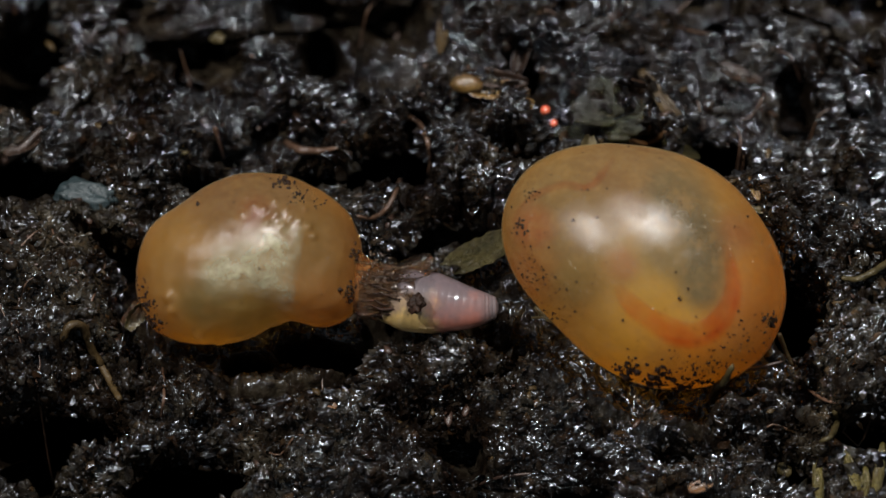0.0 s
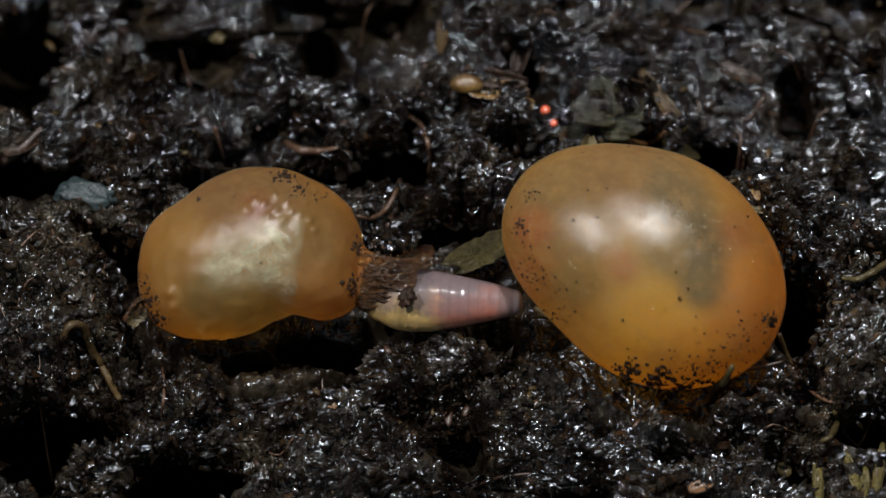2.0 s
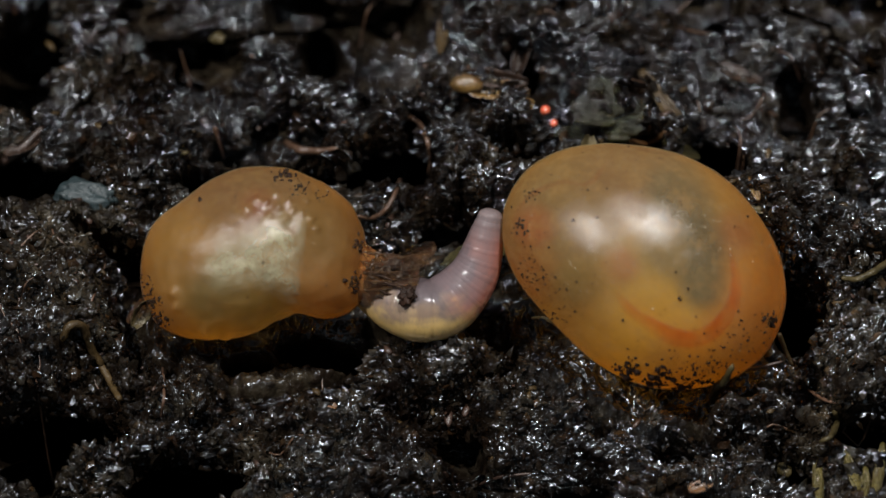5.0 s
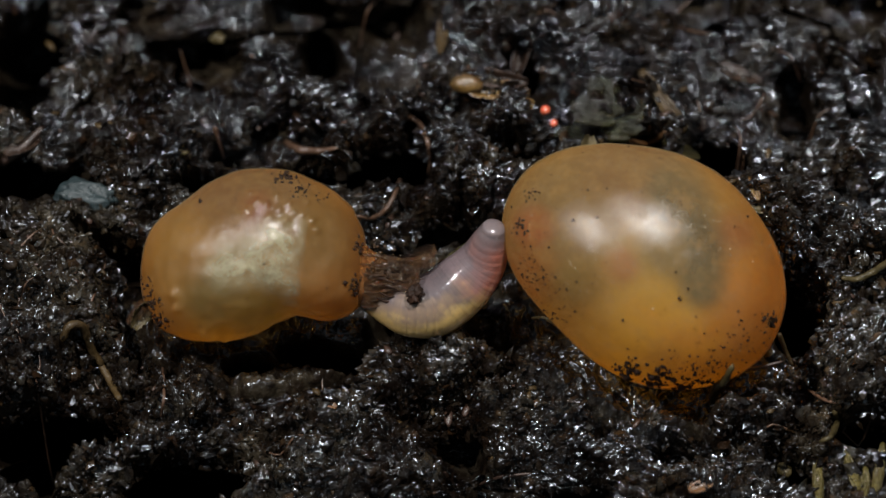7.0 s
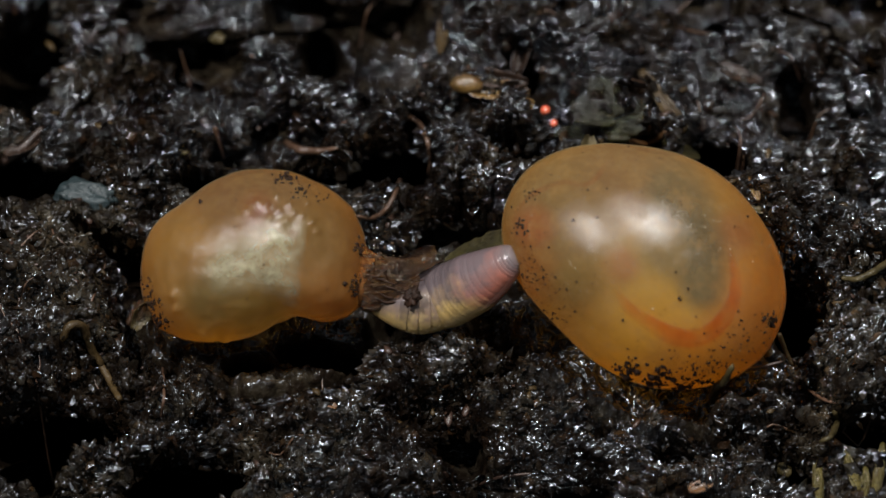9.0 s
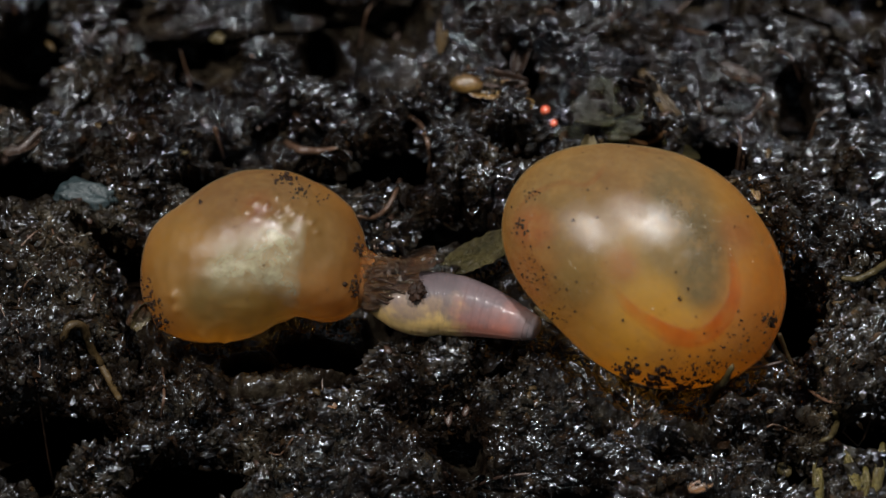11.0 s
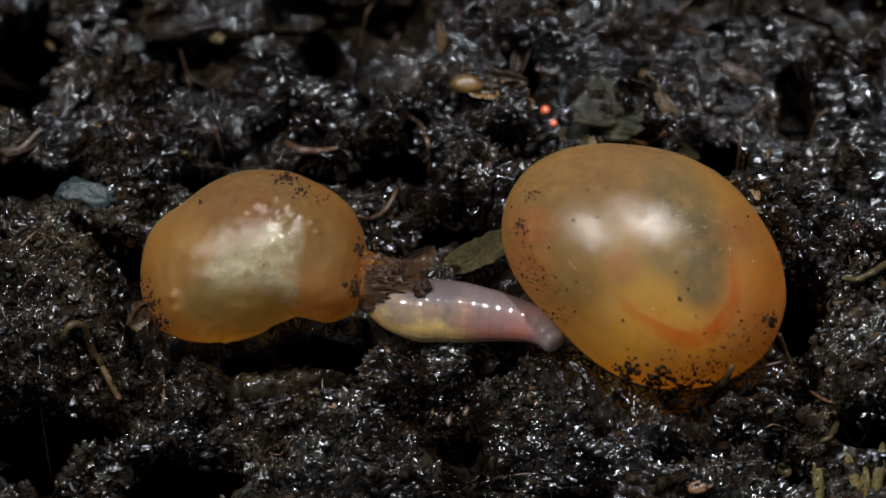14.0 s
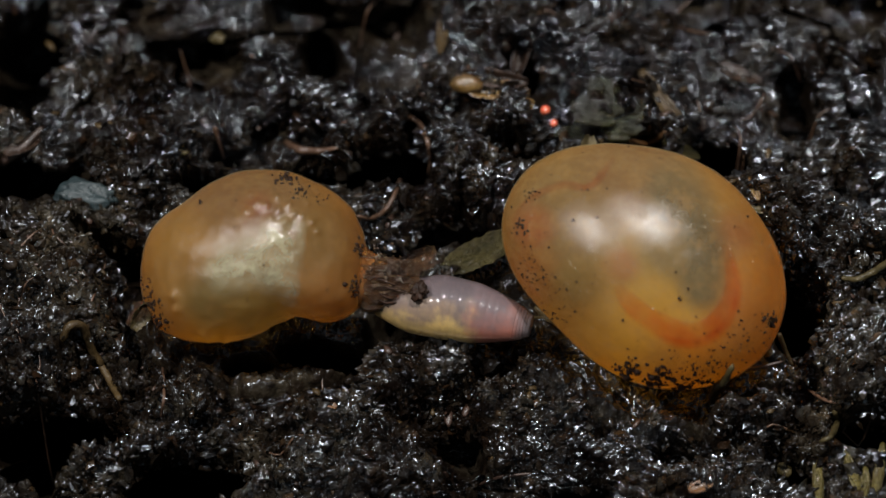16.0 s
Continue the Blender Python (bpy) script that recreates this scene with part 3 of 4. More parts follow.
def build_litter():
    """Countless tiny brown bits and hair roots among the crumbs."""
    r3 = random.Random(21)
    for name, material, count, label in (("plant_bits", FIBRE, 90, "tiny brown plant bits among the soil crumbs"), ("plant_bits", DARK_ROOT, 130, "tiny dark brown plant bits among the soil crumbs")):
        v, f = BALLS[1]
        verts, faces = [], []
        while len(verts) < count:
            x, y = r3.uniform(X0 + 0.3, X1 - 0.3), r3.uniform(Y0 + 0.3, Y1 - 0.3)
            if not clear_of_cocoons(x, y):
                continue
            a, r = r3.uniform(0, 3.1), r3.uniform(0.025, 0.07)
            q = v * np.array([[r3.uniform(0.7, 1.2)] for _ in v]) * np.array((r * r3.uniform(1, 3), r, r * 0.6))
            turn = np.array(((math.cos(a), -math.sin(a), 0), (math.sin(a), math.cos(a), 0), (0, 0, 1)))
            faces.append(f + len(verts) * len(v))
            verts.append(q @ turn.T + np.array((x, y, ground(x, y) + 0.01)))
        tagged(new(name, mesh(name, np.concatenate(verts).tolist(), np.concatenate(faces).tolist(), material)), label, "plant bits", kind="stuff")
    verts, faces = [], []
    for k in range(70):
        x, y = r3.uniform(X0 + 0.5, X1 - 0.5), r3.uniform(Y0 + 0.5, Y1 - 0.5)
        if not clear_of_cocoons(x, y):
            continue
        a, pts = r3.uniform(0, 6.28), []
        for _ in range(4):
            pts.append(Vector((x, y, ground(x, y) + 0.02)))
            a += r3.uniform(-0.7, 0.7)
            x, y = x + 0.22 * math.cos(a), y + 0.22 * math.sin(a)
        data = tube("fibre", pts, (0.012, 0.018, 0.016, 0.008), ROOT, 5, 12, 0.2, 1.0, k)
        n = len(verts)
        verts += [tuple(c / MM for c in q.co) for q in data.vertices]
        faces += [tuple(n + i for i in q.vertices) for q in data.polygons]
        bpy.data.meshes.remove(data)
    tagged(new("plant_fibres", mesh("plant_fibres", verts, faces, ROOT)), "fine dark brown hair roots threading the soil", "plant fibres", kind="stuff")


build_soil()
build_crumbs()
build_litter()


# ---- the cocoons ----
def pod(name, form, depth, material, swell=1.0, crease=0.0, wrinkle=0.0, rings=72, sides=128, seed=0.0, blisters=()):
    """A rounded pod whose girth follows a few harmonics; depth (mm) is its half-thickness."""
    def at(i, k):
        th, ph = 2 * math.pi * k / sides, math.pi * i / rings
        r = girth(form, th)
        r -= crease * math.exp(-((th - 2 * math.pi + 0.90) / 0.13) ** 2) * max(0, math.sin(ph)) ** 6
        rho = math.sin(ph)
        p = Vector((r * rho * math.cos(th), r * rho * math.sin(th), depth * math.cos(ph)))
        w = wrinkle * (noise.noise(p * 2.2 + Vector((seed, 0, 0))) + 0.5 * noise.noise(p * 5 + Vector((0, seed, 0))))
        w += sum(h * math.exp(-((p.x - x) ** 2 + (p.y - y) ** 2) / (r * r)) for x, y, r, h in blisters) if p.z > 0 else 0
        return p * ((1 + w) * swell)
    verts = [at(i, k) for i in range(1, rings) for k in range(sides)] + [at(0, 0), at(rings, 0)]
    faces = [((i * sides + k), ((i + 1) * sides + k), ((i + 1) * sides + (k + 1) % sides), (i * sides + (k + 1) % sides))
             for i in range(rings - 2) for k in range(sides)]
    top, low, last = len(verts) - 2, len(verts) - 1, (rings - 2) * sides
    faces += [(top, k, (k + 1) % sides) for k in range(sides)] + [(low, last + (k + 1) % sides, last + k) for k in range(sides)]
    return mesh(name, verts, faces, material)


def skin_place(form, depth, x, y, lift=1.0):
    """A place on a pod's near face over (x, y) of its own space."""
    r = girth(form, math.atan2(y, x))
    q = min(math.hypot(x, y) / r, 0.995)
    return Vector((x * lift, y * lift, depth * math.sqrt(1 - q * q) * lift))


def specks(name, form, depth, count, seed, spots, material=None):
    """Crumbs of dirt stuck to a pod: scattered ones, and clusters round the spots (x, y, spread, number, size)."""
    r2 = random.Random(seed)
    v, f = BALLS[1]
    verts, faces, n = [], [], 0
    todo = [(r2.uniform(-2, 2), r2.uniform(-2, 2), 0.004 + 0.012 * r2.random() ** 3) for _ in range(count)]
    for x, y, spread, number, size in spots:
        todo += [(r2.gauss(x, spread * 1.2), r2.gauss(y, spread * 1.2), size * 0.62 * r2.uniform(0.4, 1.5)) for _ in range(2 * number)]
    for x, y, s in todo:
        if math.hypot(x, y) > girth(form, math.atan2(y, x)) * 0.985:
            continue
        p = skin_place(form, depth, x, y)
        axes = np.array([s * r2.uniform(0.5, 2.0), s * r2.uniform(0.5, 2.0), s * 0.45])
        k = 1 + 0.5 * (np.array([[r2.random()] for _ in v]) - 0.5)
        verts.append(v * k * axes + np.array(p))
        faces.append(f + n * len(v))
        n += 1
    return mesh(name, np.concatenate(verts).tolist(), np.concatenate(faces).tolist(), material or SPECK)


def build_right_cocoon():
    top = base_of("cocoon", Matrix.Translation(RIGHT_AT) @ FACING, "smooth plump amber earthworm cocoon, unhatched, half sunk in wet soil", "cocoon", "earthworm cocoons")
    part("shell", pod("shell", RIGHT_FORM, 1.62, SKIN_WHOLE, wrinkle=0.006, seed=2.0), top, "translucent amber leathery skin with a satin sheen")
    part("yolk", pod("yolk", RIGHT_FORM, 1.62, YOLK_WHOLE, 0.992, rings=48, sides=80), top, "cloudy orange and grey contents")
    def line(name, pts, radii, seed, material=BLOOD):
        p3 = [skin_place(RIGHT_FORM, 1.62, (a - 1137) / 120, (476 - b) / 120, 0.997) for a, b in pts]
        sides, count = 24, 60
        data = tube(name, p3, [1.7 * r for r in radii], material, sides, count, 0.06, 0.3, seed)
        # thick along its middle, thin towards its sides and both ends
        body = data.attributes.new("body", "FLOAT", "POINT")
        body.data.foreach_set("value", [abs(math.sin(2 * math.pi * k / sides)) ** 1.6 * math.sin(math.pi * i / (count - 1)) ** 0.6 for i in range(count) for k in range(sides)])
        return data

    def vessel(data):
        return part("blood_vessel", data, top, "red blood vessel of the embryo")
    arc = vessel(line("blood_vessel", ((1085, 500), (1110, 533), (1150, 562), (1195, 583), (1232, 580), (1262, 555), (1280, 515), (1278, 470), (1268, 430)),
                                    (0.05, 0.10, 0.11, 0.14, 0.14, 0.13, 0.11, 0.08, 0.04), 3))
    fork = vessel(line("blood_vessel_upper", ((915, 385), (950, 352), (1000, 333), (1035, 338), (1060, 320), (1085, 285)), (0.03, 0.05, 0.05, 0.04, 0.05, 0.03), 4, BLOOD_FAINT))
    part("dirt_specks", specks("dirt_specks", RIGHT_FORM, 1.625, 220, 5, (
        (-1.62, 1.1, 0.05, 7, 0.02), (-1.78, 0.62, 0.05, 9, 0.03), (-1.6, 0.2, 0.12, 12, 0.014), (-1.55, -0.15, 0.12, 30, 0.014), (-1.3, -0.65, 0.14, 40, 0.016),
        (1.78, -0.74, 0.045, 14, 0.035), (0.55, -1.62, 0.22, 60, 0.022), (-0.28, -1.42, 0.07, 16, 0.03), (1.1, -1.4, 0.25, 40, 0.016), (1.6, -1.0, 0.15, 25, 0.014),
        (0.2, -1.55, 0.08, 14, 0.03), (0.46, -0.42, 0.01, 2, 0.022), (0.9, -1.5, 0.1, 15, 0.022), (0.15, -1.66, 0.1, 16, 0.05), (0.72, -1.72, 0.1, 12, 0.05), (-0.22, -1.5, 0.06, 8, 0.05))), top, "dark dirt stuck to the skin")["kind"] = "stuff"
    # pale beads added to stand in for the skin's fine sparkle
    part("sparkle_beads", specks("sparkle_beads", RIGHT_FORM, 1.622, 60, 8, (
        (1.1, 0.6, 0.28, 14, 0.008), (0.3, 1.0, 0.4, 30, 0.007), (-0.7, 0.9, 0.35, 26, 0.007), (1.22, 0.1, 0.12, 6, 0.010), (-0.4, 0.45, 0.3, 24, 0.007), (0.6, 0.3, 0.35, 16, 0.007)), SPARKLE), top, "tiny pale beads painted as sparkle on the skin")["kind"] = "stuff"
    return top, arc, fork


BLISTERS = tuple((x, y, r * 0.8, h * 1.1) for x, y, r, h in (
    (0.1, 0.78, 0.07, 0.03), (0.24, 0.74, 0.06, 0.03), (0.42, 0.66, 0.07, 0.035), (0.55, 0.74, 0.06, 0.03), (0.62, 0.62, 0.06, 0.03), (0.38, 0.86, 0.06, 0.02), (0.0, 0.9, 0.05, 0.02), (0.3, 0.98, 0.05, 0.02),
    (0.75, 0.58, 0.05, 0.025), (0.9, 0.5, 0.06, 0.025), (0.52, 0.5, 0.07, 0.03), (0.3, 0.56, 0.06, 0.025), (0.82, 0.76, 0.05, 0.02), (0.68, 0.86, 0.05, 0.02), (0.98, 0.36, 0.05, 0.02), (-0.05, 0.66, 0.05, 0.02),
    (-1.08, -0.55, 0.09, 0.04), (-1.05, -0.75, 0.08, 0.04), (-0.62, -1.12, 0.13, 0.04), (-0.4, -1.2, 0.09, 0.03), (1.25, -0.1, 0.2, 0.015), (0.85, -0.25, 0.22, -0.015)))


def build_left_cocoon():
    top = base_of("cocoon", Matrix.Translation(LEFT_AT) @ FACING, "crumpled honey-coloured earthworm cocoon, open at one end as its worm hatches", "cocoon", "earthworm cocoons")
    part("shell", pod("shell", LEFT_FORM, 1.3, SKIN_OPEN, crease=0.1, wrinkle=0.02, rings=120, sides=200, seed=5.0, blisters=BLISTERS), top, "wrinkled translucent honey-coloured skin")
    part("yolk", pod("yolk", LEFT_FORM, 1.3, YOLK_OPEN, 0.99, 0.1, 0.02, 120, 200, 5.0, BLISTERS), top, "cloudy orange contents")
    part("embryo", pod("embryo", LEFT_FORM, 1.3, PALE_SHEEN_BODY, 0.995, 0.1, 0.02, 120, 200, 5.0, BLISTERS), top, "pale worm body under the skin with a painted silver highlight")
    # torn neck, membrane and threads at the hatching end
    verts, faces, nu, nv = [], [], 16, 48
    for i in range(nu + 1):
        u = i / nu
        for k in range(nv):
            th = 2 * math.pi * k / nv
            x = 1.42 + 0.55 * u
            mid = float(np.interp(x, (1.42, 1.5, 1.6, 1.69, 1.97), (-0.10, -0.16, -0.27, -0.36, -0.43)))
            r = float(np.interp(x, (1.42, 1.5, 1.6, 1.69, 1.8, 1.97), (0.60, 0.56, 0.50, 0.46, 0.42, 0.385))) * (1 + 0.05 * noise.noise(Vector((u * 3, math.cos(th) * 2, math.sin(th) * 2))) + 0.02 * math.sin(9 * th) * u)
            verts.append((x, mid + r * math.sin(th), 0.05 + 0.82 * r * math.cos(th)))
    faces = [(i * nv + k, i * nv + (k + 1) % nv, (i + 1) * nv + (k + 1) % nv, (i + 1) * nv + k) for i in range(nu) for k in range(nv)]
    part("neck_base", mesh("neck_base", verts, faces, NECK), top, "amber-brown skin drawn out towards the opening")
    verts, faces, nu, nv = [], [], 14, 40
    for wall in (1, -1):
        for i in range(nu + 1):
            u = i / nu
            for k in range(nv):
                th = 2 * math.pi * k / nv
                far = 0.62 + 0.28 * max(0, math.sin(th)) ** 3 + 0.14 * noise.noise(Vector((math.cos(th) * 2, math.sin(th) * 2, 4)))
                r = float(np.interp(u, (0, 0.25, 0.55, 0.8, 1), (0.40, 0.40, 0.37, 0.37, 0.43))) + (0.012 if wall > 0 else -0.012)
                r *= 1 + 0.07 * math.sin(th * 11 + 2 * u) * min(1, 3 * u) + 0.10 * noise.noise(Vector((u * 4, math.cos(th) * 3, math.sin(th) * 3)))
                verts.append((u * far * 1.25, r * math.sin(th), r * math.cos(th)))
    n = (nu + 1) * nv
    for i in range(nu):
        for k in range(nv):
            q = (i * nv + k, i * nv + (k + 1) % nv, (i + 1) * nv + (k + 1) % nv, (i + 1) * nv + k)
            faces += [q, tuple(n + c for c in reversed(q))]
    for k in range(nv):
        a, b = nu * nv + k, nu * nv + (k + 1) % nv
        faces.append((a, b, b + n, a + n))
    part("neck", mesh("neck", verts, faces, MEMBRANE), top, "torn brown membrane round the opening", metres(Matrix.Translation((1.62, -0.38, 0.05)) @ pose(0, 0, 0, 0, 0, -6)))
    for k, (ya, yb, za, zb, reach) in enumerate(((0.02, -0.06, 0.5, 0.42, 2.45), (-0.12, -0.16, 0.52, 0.46, 2.4), (-0.26, -0.27, 0.5, 0.46, 2.38), (-0.40, -0.38, 0.48, 0.44, 2.5),
                                                 (-0.52, -0.48, 0.42, 0.42, 2.42), (-0.64, -0.56, 0.36, 0.36, 2.3), (-0.74, -0.62, 0.28, 0.3, 2.2))):
        strand = tube("thread", ((1.55, ya, za - 0.1), (1.8, ya * 0.8 + yb * 0.2 - 0.02, za + 0.02), (2.1, yb, zb + 0.02), (reach, yb + 0.04, zb - 0.02)), (0.022, 0.016, 0.012, 0.008), MEMBRANE, 7, 16, 0.3, 1, k)
        part("thread", strand, top)
    def over_neck(x, y):
        return Vector((x, y, 0.07 + math.sqrt(max(0.42 ** 2 - (y + 0.38) ** 2, 0.01))))
    # thin black strands laid lengthwise over the neck
    for k, (x, y, long) in enumerate(((1.78, -0.33, 0.3), (1.9, -0.44, 0.34), (1.84, -0.54, 0.22), (1.8, -0.62, 0.42), (1.95, -0.7, 0.3), (1.72, -0.74, 0.26))):
        path = [over_neck(x + long * u, y - 0.06 * u + 0.02 * math.sin(5 * u + k)) for u in (0, 0.35, 0.7, 1)]
        part("dark_streak", tube("dark_streak", path, (0.008, 0.022, 0.015, 0.006), SPECK, 7, 14, 0.5, 1, k), top, "black streak along the neck")
    r4, (v, f), verts, faces = random.Random(4), BALLS[1], [], []
    for k in range(170):
        p = over_neck(min(r4.gauss(1.92, 0.2), 2.45), r4.gauss(-0.2, 0.16))
        verts.append(v * r4.uniform(0.01, 0.024) * np.array((r4.uniform(0.7, 1.8), 1, 0.8)) + np.array(p))
        faces.append(f + k * len(v))
    part("mucus_beads", mesh("mucus_beads", np.concatenate(verts).tolist(), np.concatenate(faces).tolist(), MUCUS), top, "glistening beads of slime")["kind"] = "stuff"
    flap = flake("membrane_flap", 0.66, 0.34, 0.03, MEMBRANE, 0.35, 8, 0.4)
    part("membrane_flap", flap, top, "ragged glossy flap of membrane", metres(Matrix.Translation((2.36, -0.02, 0.22)) @ pose(0, 0, 0, 25, -10, 28)))
    part("tip", tube("tip", ((-1.5, -0.72, 0.2), (-1.66, -0.86, 0.15), (-1.82, -0.98, 0.1)), (0.16, 0.11, 0.05), MEMBRANE, 12, 14, 0.25), top, "shrivelled brown end")
    part("tip_fluff", flake("tip_fluff", 0.45, 0.3, 0.04, PALE_HUSK, 0.4, 3), top, "greyish ragged fluff", metres(Matrix.Translation((-1.62, -0.85, 0.25)) @ pose(0, 0, 0, 30, 0, 60)))
    part("dirt_specks", specks("dirt_specks", LEFT_FORM, 1.31, 110, 9, (
        (0.48, 1.13, 0.06, 14, 0.03), (0.72, 0.98, 0.08, 14, 0.022), (1.05, 0.85, 0.06, 8, 0.02), (1.55, 0.1, 0.05, 14, 0.03), (1.52, -0.45, 0.07, 26, 0.03), (-1.45, -0.68, 0.08, 26, 0.026),
        (-1.35, -0.95, 0.07, 20, 0.03), (-0.72, 0.78, 0.005, 2, 0.022), (-1.55, -0.35, 0.06, 8, 0.02))), top, "dark dirt stuck to the skin")["kind"] = "stuff"
    return top


right_cocoon, vessel_arc, vessel_fork = build_right_cocoon()
left_cocoon = build_left_cocoon()

# ---- the hatching worm: rigid rings, tail to head ----


def ring_radius(i):
    return float(np.interp(i / (RINGS - 1), (0, 0.1, 0.25, 0.4, 0.6, 0.75, 0.85, 0.93, 1), (0.2, 0.28, 0.405, 0.475, 0.445, 0.365, 0.305, 0.25, 0.185)))


def build_worm():
    top = base_of("worm", Matrix.Identity(4), "wet pink earthworm hatchling with cream belly, half out of its cocoon", "worm")
    rings = []
    for i in range(RINGS):
        ra, rm, rb = ring_radius(max(i - 1, 0)), ring_radius(i), ring_radius(min(i + 1, RINGS - 1))
        half, sides, steps = 0.15, 36, 16
        last = i == RINGS - 1
        verts, faces = [], []
        for k in range(steps + 1):
            u = 2 * k / steps - 1
            body = rm + (rb - ra) * 0.5 * u * (0.7 if last and u > 0 else 2.05 if (rb - ra) * u < 0 else 1.7)
            r = body * (1 - 0.06 * u * u) * math.sqrt(max(0.02, 1 - (max(0, abs(u) - 0.9) / 0.1) ** 2 * 0.93))
            if last and u > 0:
                r = rm * math.sqrt(max(0.02, 1 - 0.98 * u * u))
            for s in range(sides):
                a = 2 * math.pi * s / sides
                verts.append((u * half * (0.8 if last and u > 0 else 1), r * math.cos(a), r * math.sin(a)))
        for k in range(steps):
            for s in range(sides):
                t = (s + 1) % sides
                faces.append((k * sides + s, k * sides + t, (k + 1) * sides + t, (k + 1) * sides + s))
        if last:
            faces.append(tuple(range(steps * sides, (steps + 1) * sides)))
        data = mesh("ring", verts, faces, FLESH)
        rest = data.attributes.new("rest", "FLOAT_VECTOR", "POINT")
        rest.data.foreach_set("vector", [c for v in verts for c in ((v[0] + RING_STEP * i) * MM, v[1] * MM, v[2] * MM)])
        rings.append(part("ring", data, top, "pale blunt snout" if last else ""))
    return top, rings


worm, worm_rings = build_worm()
clod = tagged(new("soil_clod", lump("soil_clod", (0.11, 0.12, 0.075), SPECK, 4, 0.75, 4, 1.8)), "dark wet soil clod stuck on the torn membrane", "soil clod")


# ---- scraps on the soil ----
def lay(name, data, a, b, lift, turn, label, category, group="", rx=0, ry=0):
    ob = new(name, data)
    p = on_soil(a, b, lift - 0.08)
    ob.matrix_basis = metres(Matrix.Translation(p) @ pose(0, 0, 0, rx, ry, turn))
    return tagged(ob, label, category, group)


def strand(name, marks, radii, material, label, category="rootlet", group="rootlets and fibres", seed=0, flat=1.0, sides=9):
    """A strand that lies over the soil through marks (a, b, lift)."""
    pts = [on_soil(a, b, lift) for a, b, lift in marks]
    data = tube(name, [p - pts[0] for p in pts], radii, material, sides, 26, 0.15, flat, seed)
    ob = new(name, data)
    ob.location = pts[0] * MM
    return tagged(ob, label, category, group)


def heap(name, wide, long, high, count, material, seed):
    """Beads of slime heaped over one another in a low mound."""
    r5, (v, f), verts, faces = random.Random(seed), BALLS[2], [], []
    for k in range(count):
        a, q = r5.uniform(0, 6.28), r5.random() ** 0.6
        r = r5.uniform(0.022, 0.075)
        uneven = np.array([[r5.uniform(0.8, 1.15)] for _ in v])
        verts.append(v * uneven * r * np.array((r5.uniform(0.7, 1.6), r5.uniform(0.7, 1.3), 0.8)) + np.array((wide * q * math.cos(a), long * q * math.sin(a), high * (1 - q * q) * r5.uniform(0.3, 1))))
        faces.append(f + k * len(v))
    return mesh(name, np.concatenate(verts).tolist(), np.concatenate(faces).tolist(), material)


